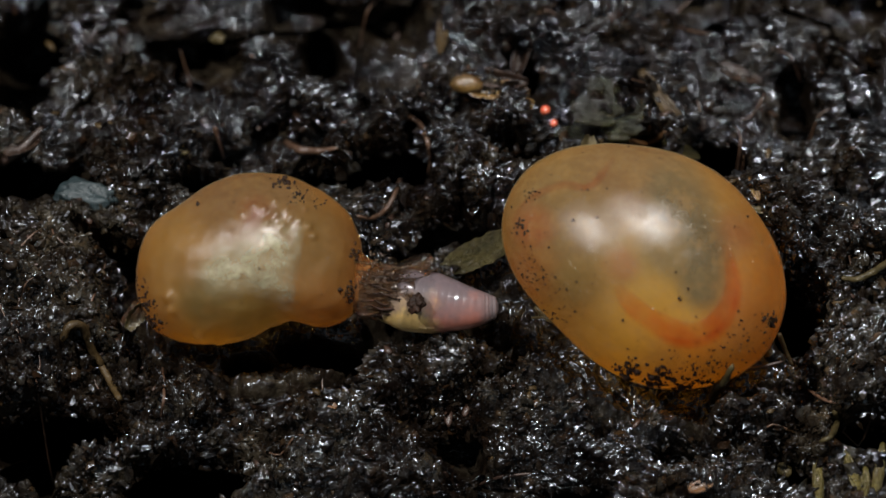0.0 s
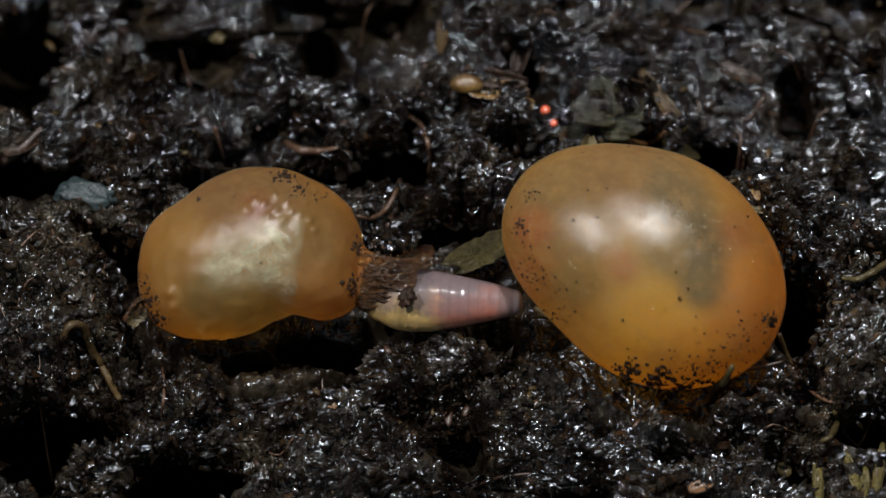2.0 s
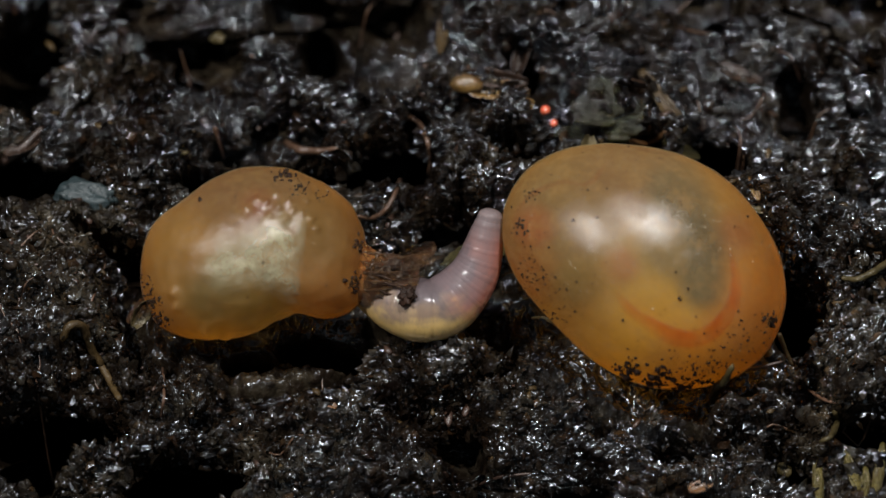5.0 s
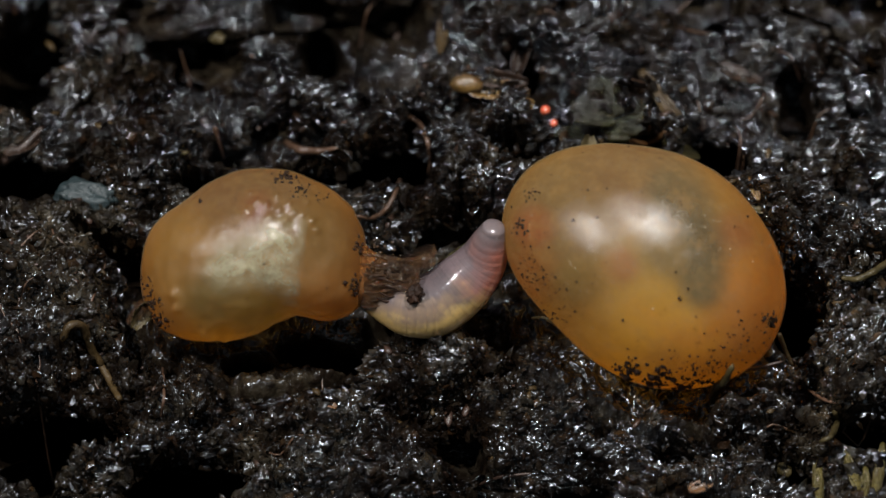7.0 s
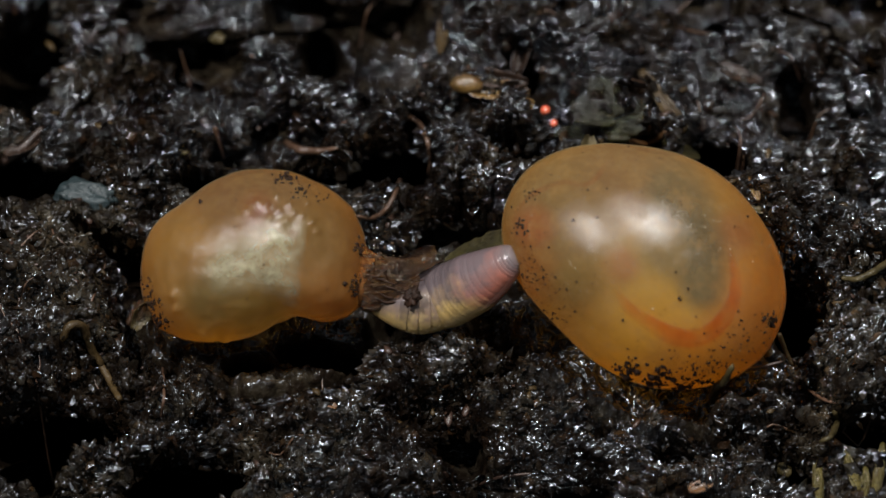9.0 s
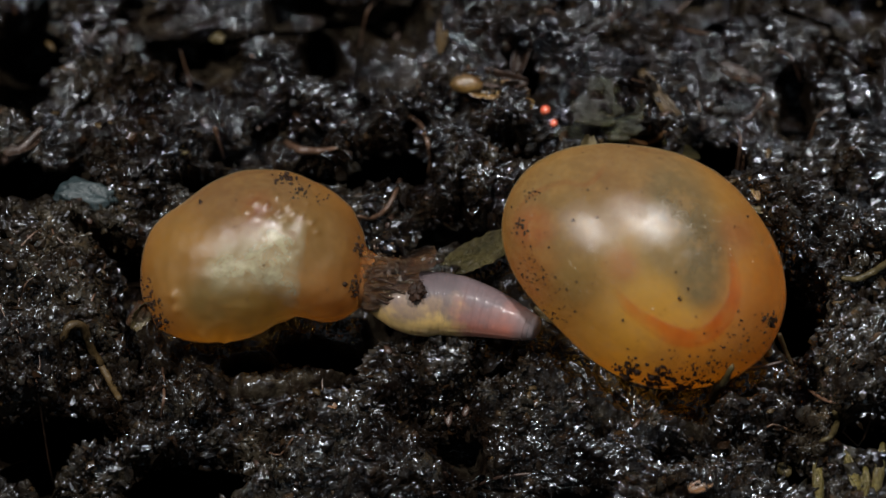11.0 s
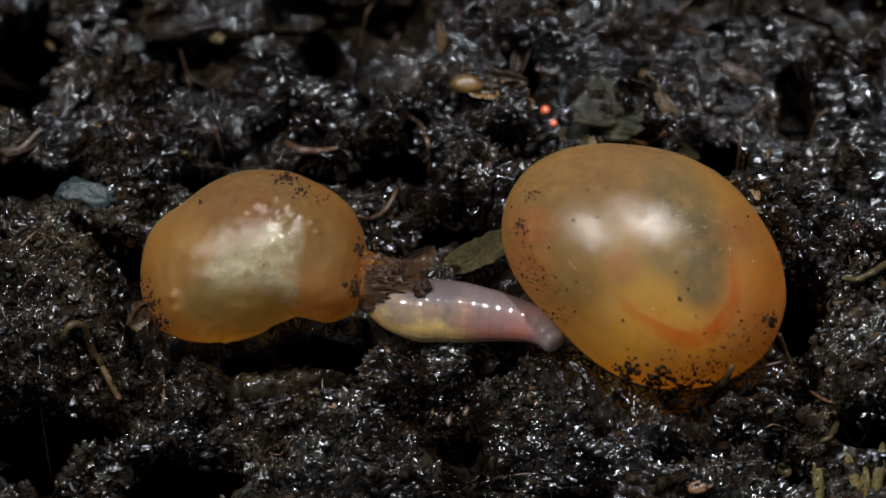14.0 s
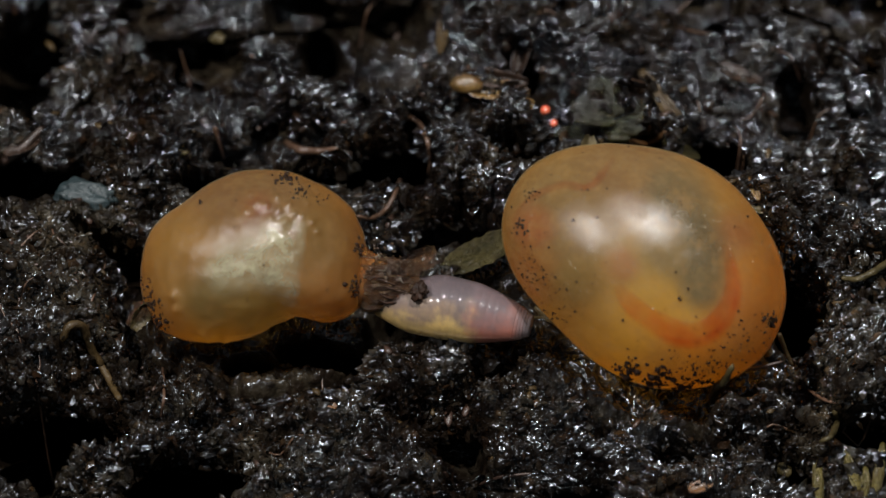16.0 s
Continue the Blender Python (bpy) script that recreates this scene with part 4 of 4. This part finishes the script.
def build_scraps():
    lay("pebble", lump("pebble", (0.46, 0.22, 0.2), STONE, 4, 0.4, 2, 1.3), 152, 348, 0.12, -12, "blue-grey rough pebble lying on wet soil", "pebble")
    # a yellow seed husk with a round bright end and torn dark scale
    husk = base_of("seed_husk", Matrix.Translation(on_soil(870, 160, 0.1)), "brown and yellow torn seed husk lying on soil", "seed husk")
    part("scale", flake("scale", 1.15, 0.36, 0.05, HUSK, 0.4, 4, 0.35, 3), husk, "", metres(pose(0, 0, 0, 20, 4, -8)))
    part("seed", lump("seed", (0.25, 0.15, 0.14), HUSK, 3, 0.12, 3), husk, "round yellow seed", metres(pose(-0.38, 0.06, 0.08, 0, 0, -5)))
    part("bract", flake("bract", 0.6, 0.22, 0.03, HUSK, 0.3, 9, 0.5, 2), husk, "thin yellow bract", metres(pose(0.35, -0.16, -0.03, 10, 8, -14)))
    part("dark_scale", flake("dark_scale", 1.0, 0.3, 0.05, BARK, 0.4, 12, 0.4, 3), husk, "blackened wet scale", metres(pose(0.05, 0.14, 0.1, 25, 0, -10)))
    lay("bark_sliver", flake("bark_sliver", 1.0, 0.26, 0.06, BARK, 0.5, 6, 0.4, 3), 925, 90, 0.15, 72, "dark upright sliver of wet bark", "bark", "", 0, -30)
    for a, b, r in ((965, 195, 0.075), (980, 218, 0.06), (1053, 190, 0.045), (975, 216, 0.035)):
        lay("egg", lump("egg", (r, r, r * 0.9), RED, 3, 0.05, a), a, b, r * 0.9 + 0.12, 0, "tiny orange-red round egg lying among crumbs", "egg", "tiny red eggs")
    # green slime behind the whole cocoon
    for k, (a, b, wide, long, count, turn) in enumerate(((1055, 195, 0.36, 0.3, 190, 10), (1095, 225, 0.3, 0.22, 130, -20), (1030, 240, 0.42, 0.12, 150, 0), (1068, 160, 0.2, 0.2, 80, 30))):
        lay("slime_clump", heap("slime_clump", wide, long, 0.13, count, JELLY, k + 3), a, b, 0.1, turn, "glistening greenish-brown rotted slime clump on soil", "slime clump", "slime clumps")
    lay("leaf_scrap", flake("leaf_scrap", 0.62, 0.46, 0.05, JELLY, 0.25, 21, 0.4, 2), 1112, 205, 0.3, 60, "translucent olive rotted leaf lobe among slime", "leaf scrap", "leaf scraps", 15, -20)
    lay("leaf_scrap", flake("leaf_scrap", 0.42, 0.26, 0.03, PALE_HUSK, 0.3, 3), 1040, 262, 0.25, 80, "clear pale shrivelled scrap touching the cocoon", "leaf scrap", "leaf scraps", 20)
    lay("leaf_scrap", flake("leaf_scrap", 0.62, 0.24, 0.04, OLIVE, 0.3, 5), 1205, 268, 0.1, -30, "pale olive curled leaf scrap on soil", "leaf scrap", "leaf scraps")
    lay("leaf_scrap", flake("leaf_scrap", 1.2, 0.5, 0.05, OLIVE, 0.2, 7, 0.4, 4, jagged=0.12), 845, 452, 0.5, 32, "wet olive-brown rotted leaf scrap on soil", "leaf scrap", "leaf scraps", 10)
    lay("leaf_scrap", flake("leaf_scrap", 0.5, 0.14, 0.04, PALE_HUSK, 0.3, 8), 968, 562, 0.35, -42, "white papery scrap beside the cocoon", "leaf scrap", "leaf scraps")
    lay("wood_chip", flake("wood_chip", 1.3, 0.24, 0.08, FIBRE, 0.25, 11, 0.3, 2), 1172, 180, 0.16, -60, "brown flat wood chip leaning on soil", "wood chip", "wood chips")
    lay("wood_chip", flake("wood_chip", 0.42, 0.16, 0.06, AMBER, 0.25, 12, 0.4), 575, 709, 0.06, -38, "small amber wood chip on soil", "wood chip", "wood chips")
    lay("wood_chip", flake("wood_chip", 0.3, 0.14, 0.05, AMBER, 0.25, 13, 0.4), 660, 632, 0.06, 30, "small reddish-brown wood chip on soil", "wood chip", "wood chips")
    lay("wood_chip", flake("wood_chip", 0.42, 0.14, 0.05, HUSK, 0.25, 14, 0.4), 1335, 335, 0.05, -75, "straw-yellow wood chip on soil", "wood chip", "wood chips")
    lay("wood_chip", flake("wood_chip", 0.5, 0.13, 0.05, PALE_HUSK, 0.25, 15, 0.4), 1352, 374, 0.06, -15, "pale wood chip on soil", "wood chip", "wood chips")
    lay("wood_chip", flake("wood_chip", 0.7, 0.2, 0.06, FIBRE, 0.3, 16, 0.4), 640, 118, 0.1, 60, "brown blurred wood chip on soil", "wood chip", "wood chips")
    lay("wood_chip", flake("wood_chip", 0.8, 0.2, 0.06, FIBRE, 0.3, 17, 0.4), 783, 60, 0.1, 84, "brown upright wood chip on soil", "wood chip", "wood chips")
    lay("wood_chip", flake("wood_chip", 0.9, 0.25, 0.08, BARK, 0.3, 18, 0.4), 1300, 130, 0.1, -25, "reddish-brown rough wood chip on soil", "wood chip", "wood chips")
    lay("wood_chip", flake("wood_chip", 0.35, 0.22, 0.07, AMBER, 0.3, 19, 0.4), 1240, 862, 0.1, 20, "amber wood chip on soil", "wood chip", "wood chips")
    lay("wood_chip", flake("wood_chip", 0.6, 0.22, 0.07, BARK, 0.3, 20, 0.4), 40, 262, 0.1, 30, "reddish-brown wood chip on soil", "wood chip", "wood chips")
    for a, b, s, turn in ((1448, 850, 1.1, 88), (1508, 832, 0.8, -74), (1530, 855, 0.6, 84), (1556, 830, 1.0, 80)):
        lay("grass_blade", flake("grass_blade", 0.9 * s, 0.17, 0.08, STRAW, -0.3, a, 0.3, 3, jagged=0.06), a, b, 0.15, turn, "dull olive straw-coloured ribbed grass scrap on soil", "grass blade", "grass scraps")
    lay("grain", lump("grain", (0.12, 0.1, 0.08), PALE_HUSK, 3, 0.3, 6), 385, 68, 0.06, 0, "pale grain of sand on soil", "grain", "sand grains")
    lay("grain", lump("grain", (0.13, 0.1, 0.08), PALE_HUSK, 3, 0.3, 7), 318, 268, 0.06, 0, "pale grain of sand on soil", "grain", "sand grains")
    lay("grain", lump("grain", (0.12, 0.12, 0.1), PALE_HUSK, 3, 0.3, 8), 1388, 832, 0.06, 0, "pale grain of sand on soil", "grain", "sand grains")
    # strands
    strand("rootlet", ((110, 605, 0.1), (122, 578, 0.22), (145, 578, 0.28), (160, 615, 0.22), (182, 648, 0.14)), (0.05, 0.06, 0.07, 0.06, 0.05), FIBRE, "bent straw-brown fibre arching over soil", seed=1)
    strand("rootlet", ((178, 645, 0.14), (195, 675, 0.12), (212, 708, 0.12)), (0.05, 0.06, 0.05), FIBRE, "short straw-brown fibre on soil", seed=2)
    strand("rootlet", ((632, 382, 0.25), (655, 387, 0.25), (682, 372, 0.2), (700, 340, 0.2), (708, 318, 0.12)), (0.03, 0.035, 0.035, 0.03, 0.02), ROOT, "thin pale brown rootlet curling from the cocoon", seed=3)
    strand("rootlet", ((715, 205, 0.15), (738, 215, 0.2), (755, 245, 0.2), (762, 285, 0.15), (757, 310, 0.1)), (0.03, 0.04, 0.04, 0.035, 0.02), ROOT, "thin brown curved rootlet on soil", seed=4)
    strand("rootlet", ((505, 252, 0.15), (530, 265, 0.2), (565, 268, 0.2), (598, 262, 0.12)), (0.04, 0.06, 0.06, 0.03), ROOT, "reddish-brown curved rootlet on soil", seed=5)
    lean = [RIGHT_AT + FACING.to_3x3() @ skin_place(RIGHT_FORM, 1.62, x, y, 1.03) for x, y in ((1.22, -1.33), (1.12, -1.56))]
    lean += [site(1268, 684, lean[1].z - 0.35), on_soil(1258, 714, 0.0)]
    ob = new("rootlet", tube("rootlet", [q - lean[3] for q in lean], (0.045, 0.06, 0.06, 0.05), PALE_HUSK, 9, 22, 0.2, 1.0, 6))
    ob.location = lean[3] * MM
    tagged(ob, "brown fibre leaning on the cocoon", "rootlet", "rootlets and fibres")
    strand("rootlet", ((1378, 590, 0.55), (1390, 620, 0.35), (1402, 648, 0.15)), (0.04, 0.035, 0.03), FIBRE, "pale fibre beside the cocoon", seed=7)
    strand("rootlet", ((1490, 492, 0.15), (1515, 495, 0.2), (1545, 482, 0.22), (1575, 462, 0.2)), (0.04, 0.05, 0.05, 0.05), PALE_HUSK, "pale straw-coloured curled fibre on soil", seed=8)
    strand("rootlet", ((1450, 783, 0.3), (1470, 772, 0.4), (1480, 748, 0.45), (1476, 728, 0.4)), (0.03, 0.05, 0.05, 0.04), PALE_HUSK, "pale curled fibre over a pit", seed=9)
    strand("rootlet", ((1112, 248, 0.25), (1140, 256, 0.25), (1165, 246, 0.22), (1178, 232, 0.15)), (0.035, 0.045, 0.04, 0.03), AMBER, "thin orange-brown rootlet behind the cocoon", seed=10)
    strand("rootlet", ((285, 740, 0.15), (290, 700, 0.2), (288, 650, 0.15)), (0.02, 0.025, 0.02), ROOT, "fine brown rootlet on soil", seed=11)
    strand("rootlet", ((940, 563, 0.45), (960, 562, 0.5), (975, 566, 0.5)), (0.02, 0.022, 0.02), PALE_HUSK, "white thread at the cocoon's side", seed=12)
    strand("rootlet", ((1310, 655, 0.25), (1345, 650, 0.3), (1385, 640, 0.25)), (0.02, 0.03, 0.02), DARK_ROOT, "dark thin rootlet on soil", seed=13)
    strand("rootlet", ((1430, 690, 0.15), (1465, 710, 0.2), (1510, 715, 0.15)), (0.025, 0.03, 0.02), ROOT, "thin brown rootlet on soil", seed=14)
    strand("rootlet", ((840, 862, 0.1), (880, 846, 0.15), (940, 838, 0.12)), (0.02, 0.025, 0.02), DARK_ROOT, "dark thin rootlet on soil", seed=15)
    strand("rootlet", ((380, 225, 0.1), (388, 255, 0.15), (396, 280, 0.1)), (0.03, 0.03, 0.02), ROOT, "short brown rootlet on soil", seed=16)
    strand("rootlet", ((0, 290, 0.1), (40, 262, 0.15), (75, 225, 0.1)), (0.06, 0.07, 0.04), DARK_ROOT, "dark reddish rootlet on soil", seed=17)


build_scraps()


# ---- what moves ----
def motions():
    bends = []

    def bend(t, stretch, *marks):
        bends.append((t, stretch, [site(a, b, *(z or (WORM_Z,))) for a, b, *z in ((630, 508), *marks)]))

    bend(0.0, 0, (725, 530), (775, 538), (825, 545), (874, 545))
    bend(0.5, 0, (725, 530), (775, 538), (825, 544), (873, 543))
    bend(0.9, 0, (725, 530), (775, 538), (825, 542), (871, 542))
    bend(1.2, 0.1, (725, 530), (775, 536), (830, 541), (884, 538))
    bend(1.5, 0.25, (725, 530), (775, 535), (838, 538), (901, 533))
    bend(1.8, 0.35, (725, 530), (775, 534), (845, 534), (911, 528))
    bend(2.0, 0.4, (725, 530), (780, 533), (850, 534), (922, 536))
    bend(2.2, 0.4, (725, 530), (780, 533), (855, 540), (926, 560))
    bend(2.5, 0.4, (725, 530), (780, 533), (855, 545), (919, 582))
    bend(2.8, 0.25, (725, 532), (785, 536), (855, 542), (914, 555))
    bend(3.0, 0.2, (725, 535), (780, 536), (845, 530, 0.52), (895, 497, 0.62))
    bend(3.2, 0.2, (725, 540), (780, 545), (838, 518, 0.60), (866, 445, 0.90))
    bend(3.5, 0.35, (725, 540), (782, 542), (834, 492, 0.70), (830, 390, 1.10))
    bend(3.8, 0.4, (725, 541), (782, 542), (834, 485, 0.70), (824, 380, 1.20))
    bend(4.2, 0.4, (725, 543), (782, 540), (829, 478, 0.75), (847, 368, 1.30))
    bend(5.2, 0.25, (725, 545), (785, 543), (845, 478, 0.85), (872, 378, 1.50))
    bend(6.3, 0.1, (725, 545), (785, 538), (845, 477, 0.90), (882, 400, 1.60))
    bend(6.5, 0.1, (725, 545), (785, 538), (848, 475, 0.90), (873, 395, 1.60))
    bend(7.0, -0.15, (725, 545), (785, 530), (850, 467, 0.90), (875, 402, 1.60))
    bend(7.5, -0.15, (725, 545), (785, 528), (845, 467, 0.90), (880, 403, 1.65))
    bend(8.0, -0.15, (725, 545), (785, 528), (840, 467, 0.90), (882, 400, 1.65))
    bend(8.5, -0.2, (725, 545), (785, 522), (840, 467, 0.90), (888, 410, 1.65))
    bend(8.7, -0.3, (725, 545), (785, 522), (845, 475, 0.90), (900, 425, 1.60))
    bend(9.0, -0.5, (725, 542), (780, 528), (840, 500, 0.90), (910, 455, 1.50))
    bend(9.2, -0.5, (725, 540), (780, 526), (845, 502, 0.85), (918, 470, 1.40))
    bend(10.2, -0.05, (725, 538), (785, 535), (865, 535, 0.60), (945, 545, 0.85))
    bend(11.3, 0.1, (725, 537), (790, 540), (870, 558), (958, 592))
    bend(11.8, 0.3, (725, 537), (795, 543), (885, 558), (950, 580), (984, 616))
    bend(12.2, 0.35, (725, 537), (800, 545), (890, 558), (952, 578), (996, 624))
    bend(12.5, 0.35, (725, 538), (800, 547), (890, 558), (952, 578), (998, 624))
    bend(13.0, 0.25, (725, 542), (800, 550), (888, 560), (950, 577), (984, 610))
    bend(14.0, 0.25, (725, 545), (800, 552), (888, 562), (950, 578), (986, 611))
    bend(14.5, 0.2, (725, 546), (800, 552), (885, 562), (950, 578), (984, 611))
    bend(15.0, 0.1, (725, 545), (800, 550), (880, 560), (942, 575), (970, 598))
    bend(15.5, -0.1, (725, 543), (795, 548), (870, 562), (930, 580), (955, 594))
    bend(15.8, -0.35, (725, 540), (790, 546), (865, 560), (936, 576))
    bend(16.0, -0.45, (725, 538), (790, 545), (865, 560), (933, 576))
    rows = [[] for _ in worm_rings]
    for t, stretch, marks in bends:
        dense = glide(marks, 401)
        share = [i / RINGS for i in range(RINGS + 1)]
        line = [dense[round(400 * (u * (1 - stretch) + stretch * u * u))] for u in share]
        for i, r in enumerate(rows):
            ahead = (line[min(i + 1, RINGS)] - line[max(i - 1, 0)]).normalized()
            side = Vector((0, 0, 1)).cross(ahead).normalized()
            turn = Matrix((ahead, side, ahead.cross(side))).transposed().to_4x4()
            r.append((t, metres(Matrix.Translation(line[i]) @ turn)))
    for ob, r in zip(worm_rings, rows):
        walk(ob, r)

    # the open cocoon sags and shifts as the worm pushes
    def shifted(a, b, roll):
        p = LEFT_AT + RIGHT * a / GRADE - UP * b / GRADE
        return metres(Matrix.Translation(p) @ FACING @ pose(0, 0, 0, 0, 0, roll))

    walk(left_cocoon, [(0, shifted(-7, 5, -1.5)), (0.9, shifted(-7, 1, -1.2)), (1.5, shifted(-5, -3, -0.8)), (2.5, shifted(-4, -5, -0.3)), (3.5, shifted(-2, -6, 0.3)), (4.2, shifted(-1, -6, 0.4)),
                       (6.3, shifted(0, -3, 0.2)), (9, shifted(0, -1, 0)), (12.5, shifted(0, 0, 0)), (16, shifted(0, 0, 0))])

    # the vessels fill and empty under the skin
    def lifted(ob, rows):
        walk(ob, [(t, metres(Matrix.Translation(Vector((0.15, -0.25, 1)) * (-0.17 * (1 - k))))) for t, k in rows])

    beat = [(0, 1), (0.6, 0.65), (1.0, 0.25), (1.5, 0.0), (2.0, 0.0), (2.5, 0.15), (3.2, 0.45), (3.6, 0.8), (4.2, 0.8), (5.2, 0.6), (6.3, 0.5), (7.0, 0.1), (7.5, 0.1),
            (8.5, 0.5), (9.2, 0.7), (10.2, 0.7), (11.3, 0.7), (12.0, 0.05), (13.0, 0.1), (13.8, 0.5), (14.8, 0.95), (16.0, 1.0)]
    lifted(vessel_arc, beat)
    lifted(vessel_fork, beat)

    # the clod rides on the membrane
    def ride(a, b):
        return metres(Matrix.Translation(site(a, b, 1.02)) @ pose(0, 0, 0, 20, 0, -20))

    walk(clod, [(0, ride(737, 536)), (0.9, ride(733, 532)), (1.5, ride(722, 525)), (2.5, ride(720, 525)), (3.5, ride(716, 523)), (4.2, ride(717, 523)), (6.3, ride(730, 520)),
                (7.5, ride(736, 518)), (9, ride(730, 524)), (11.3, ride(740, 513)), (12.5, ride(745, 508)), (14.5, ride(748, 508)), (16, ride(742, 514))])


motions()
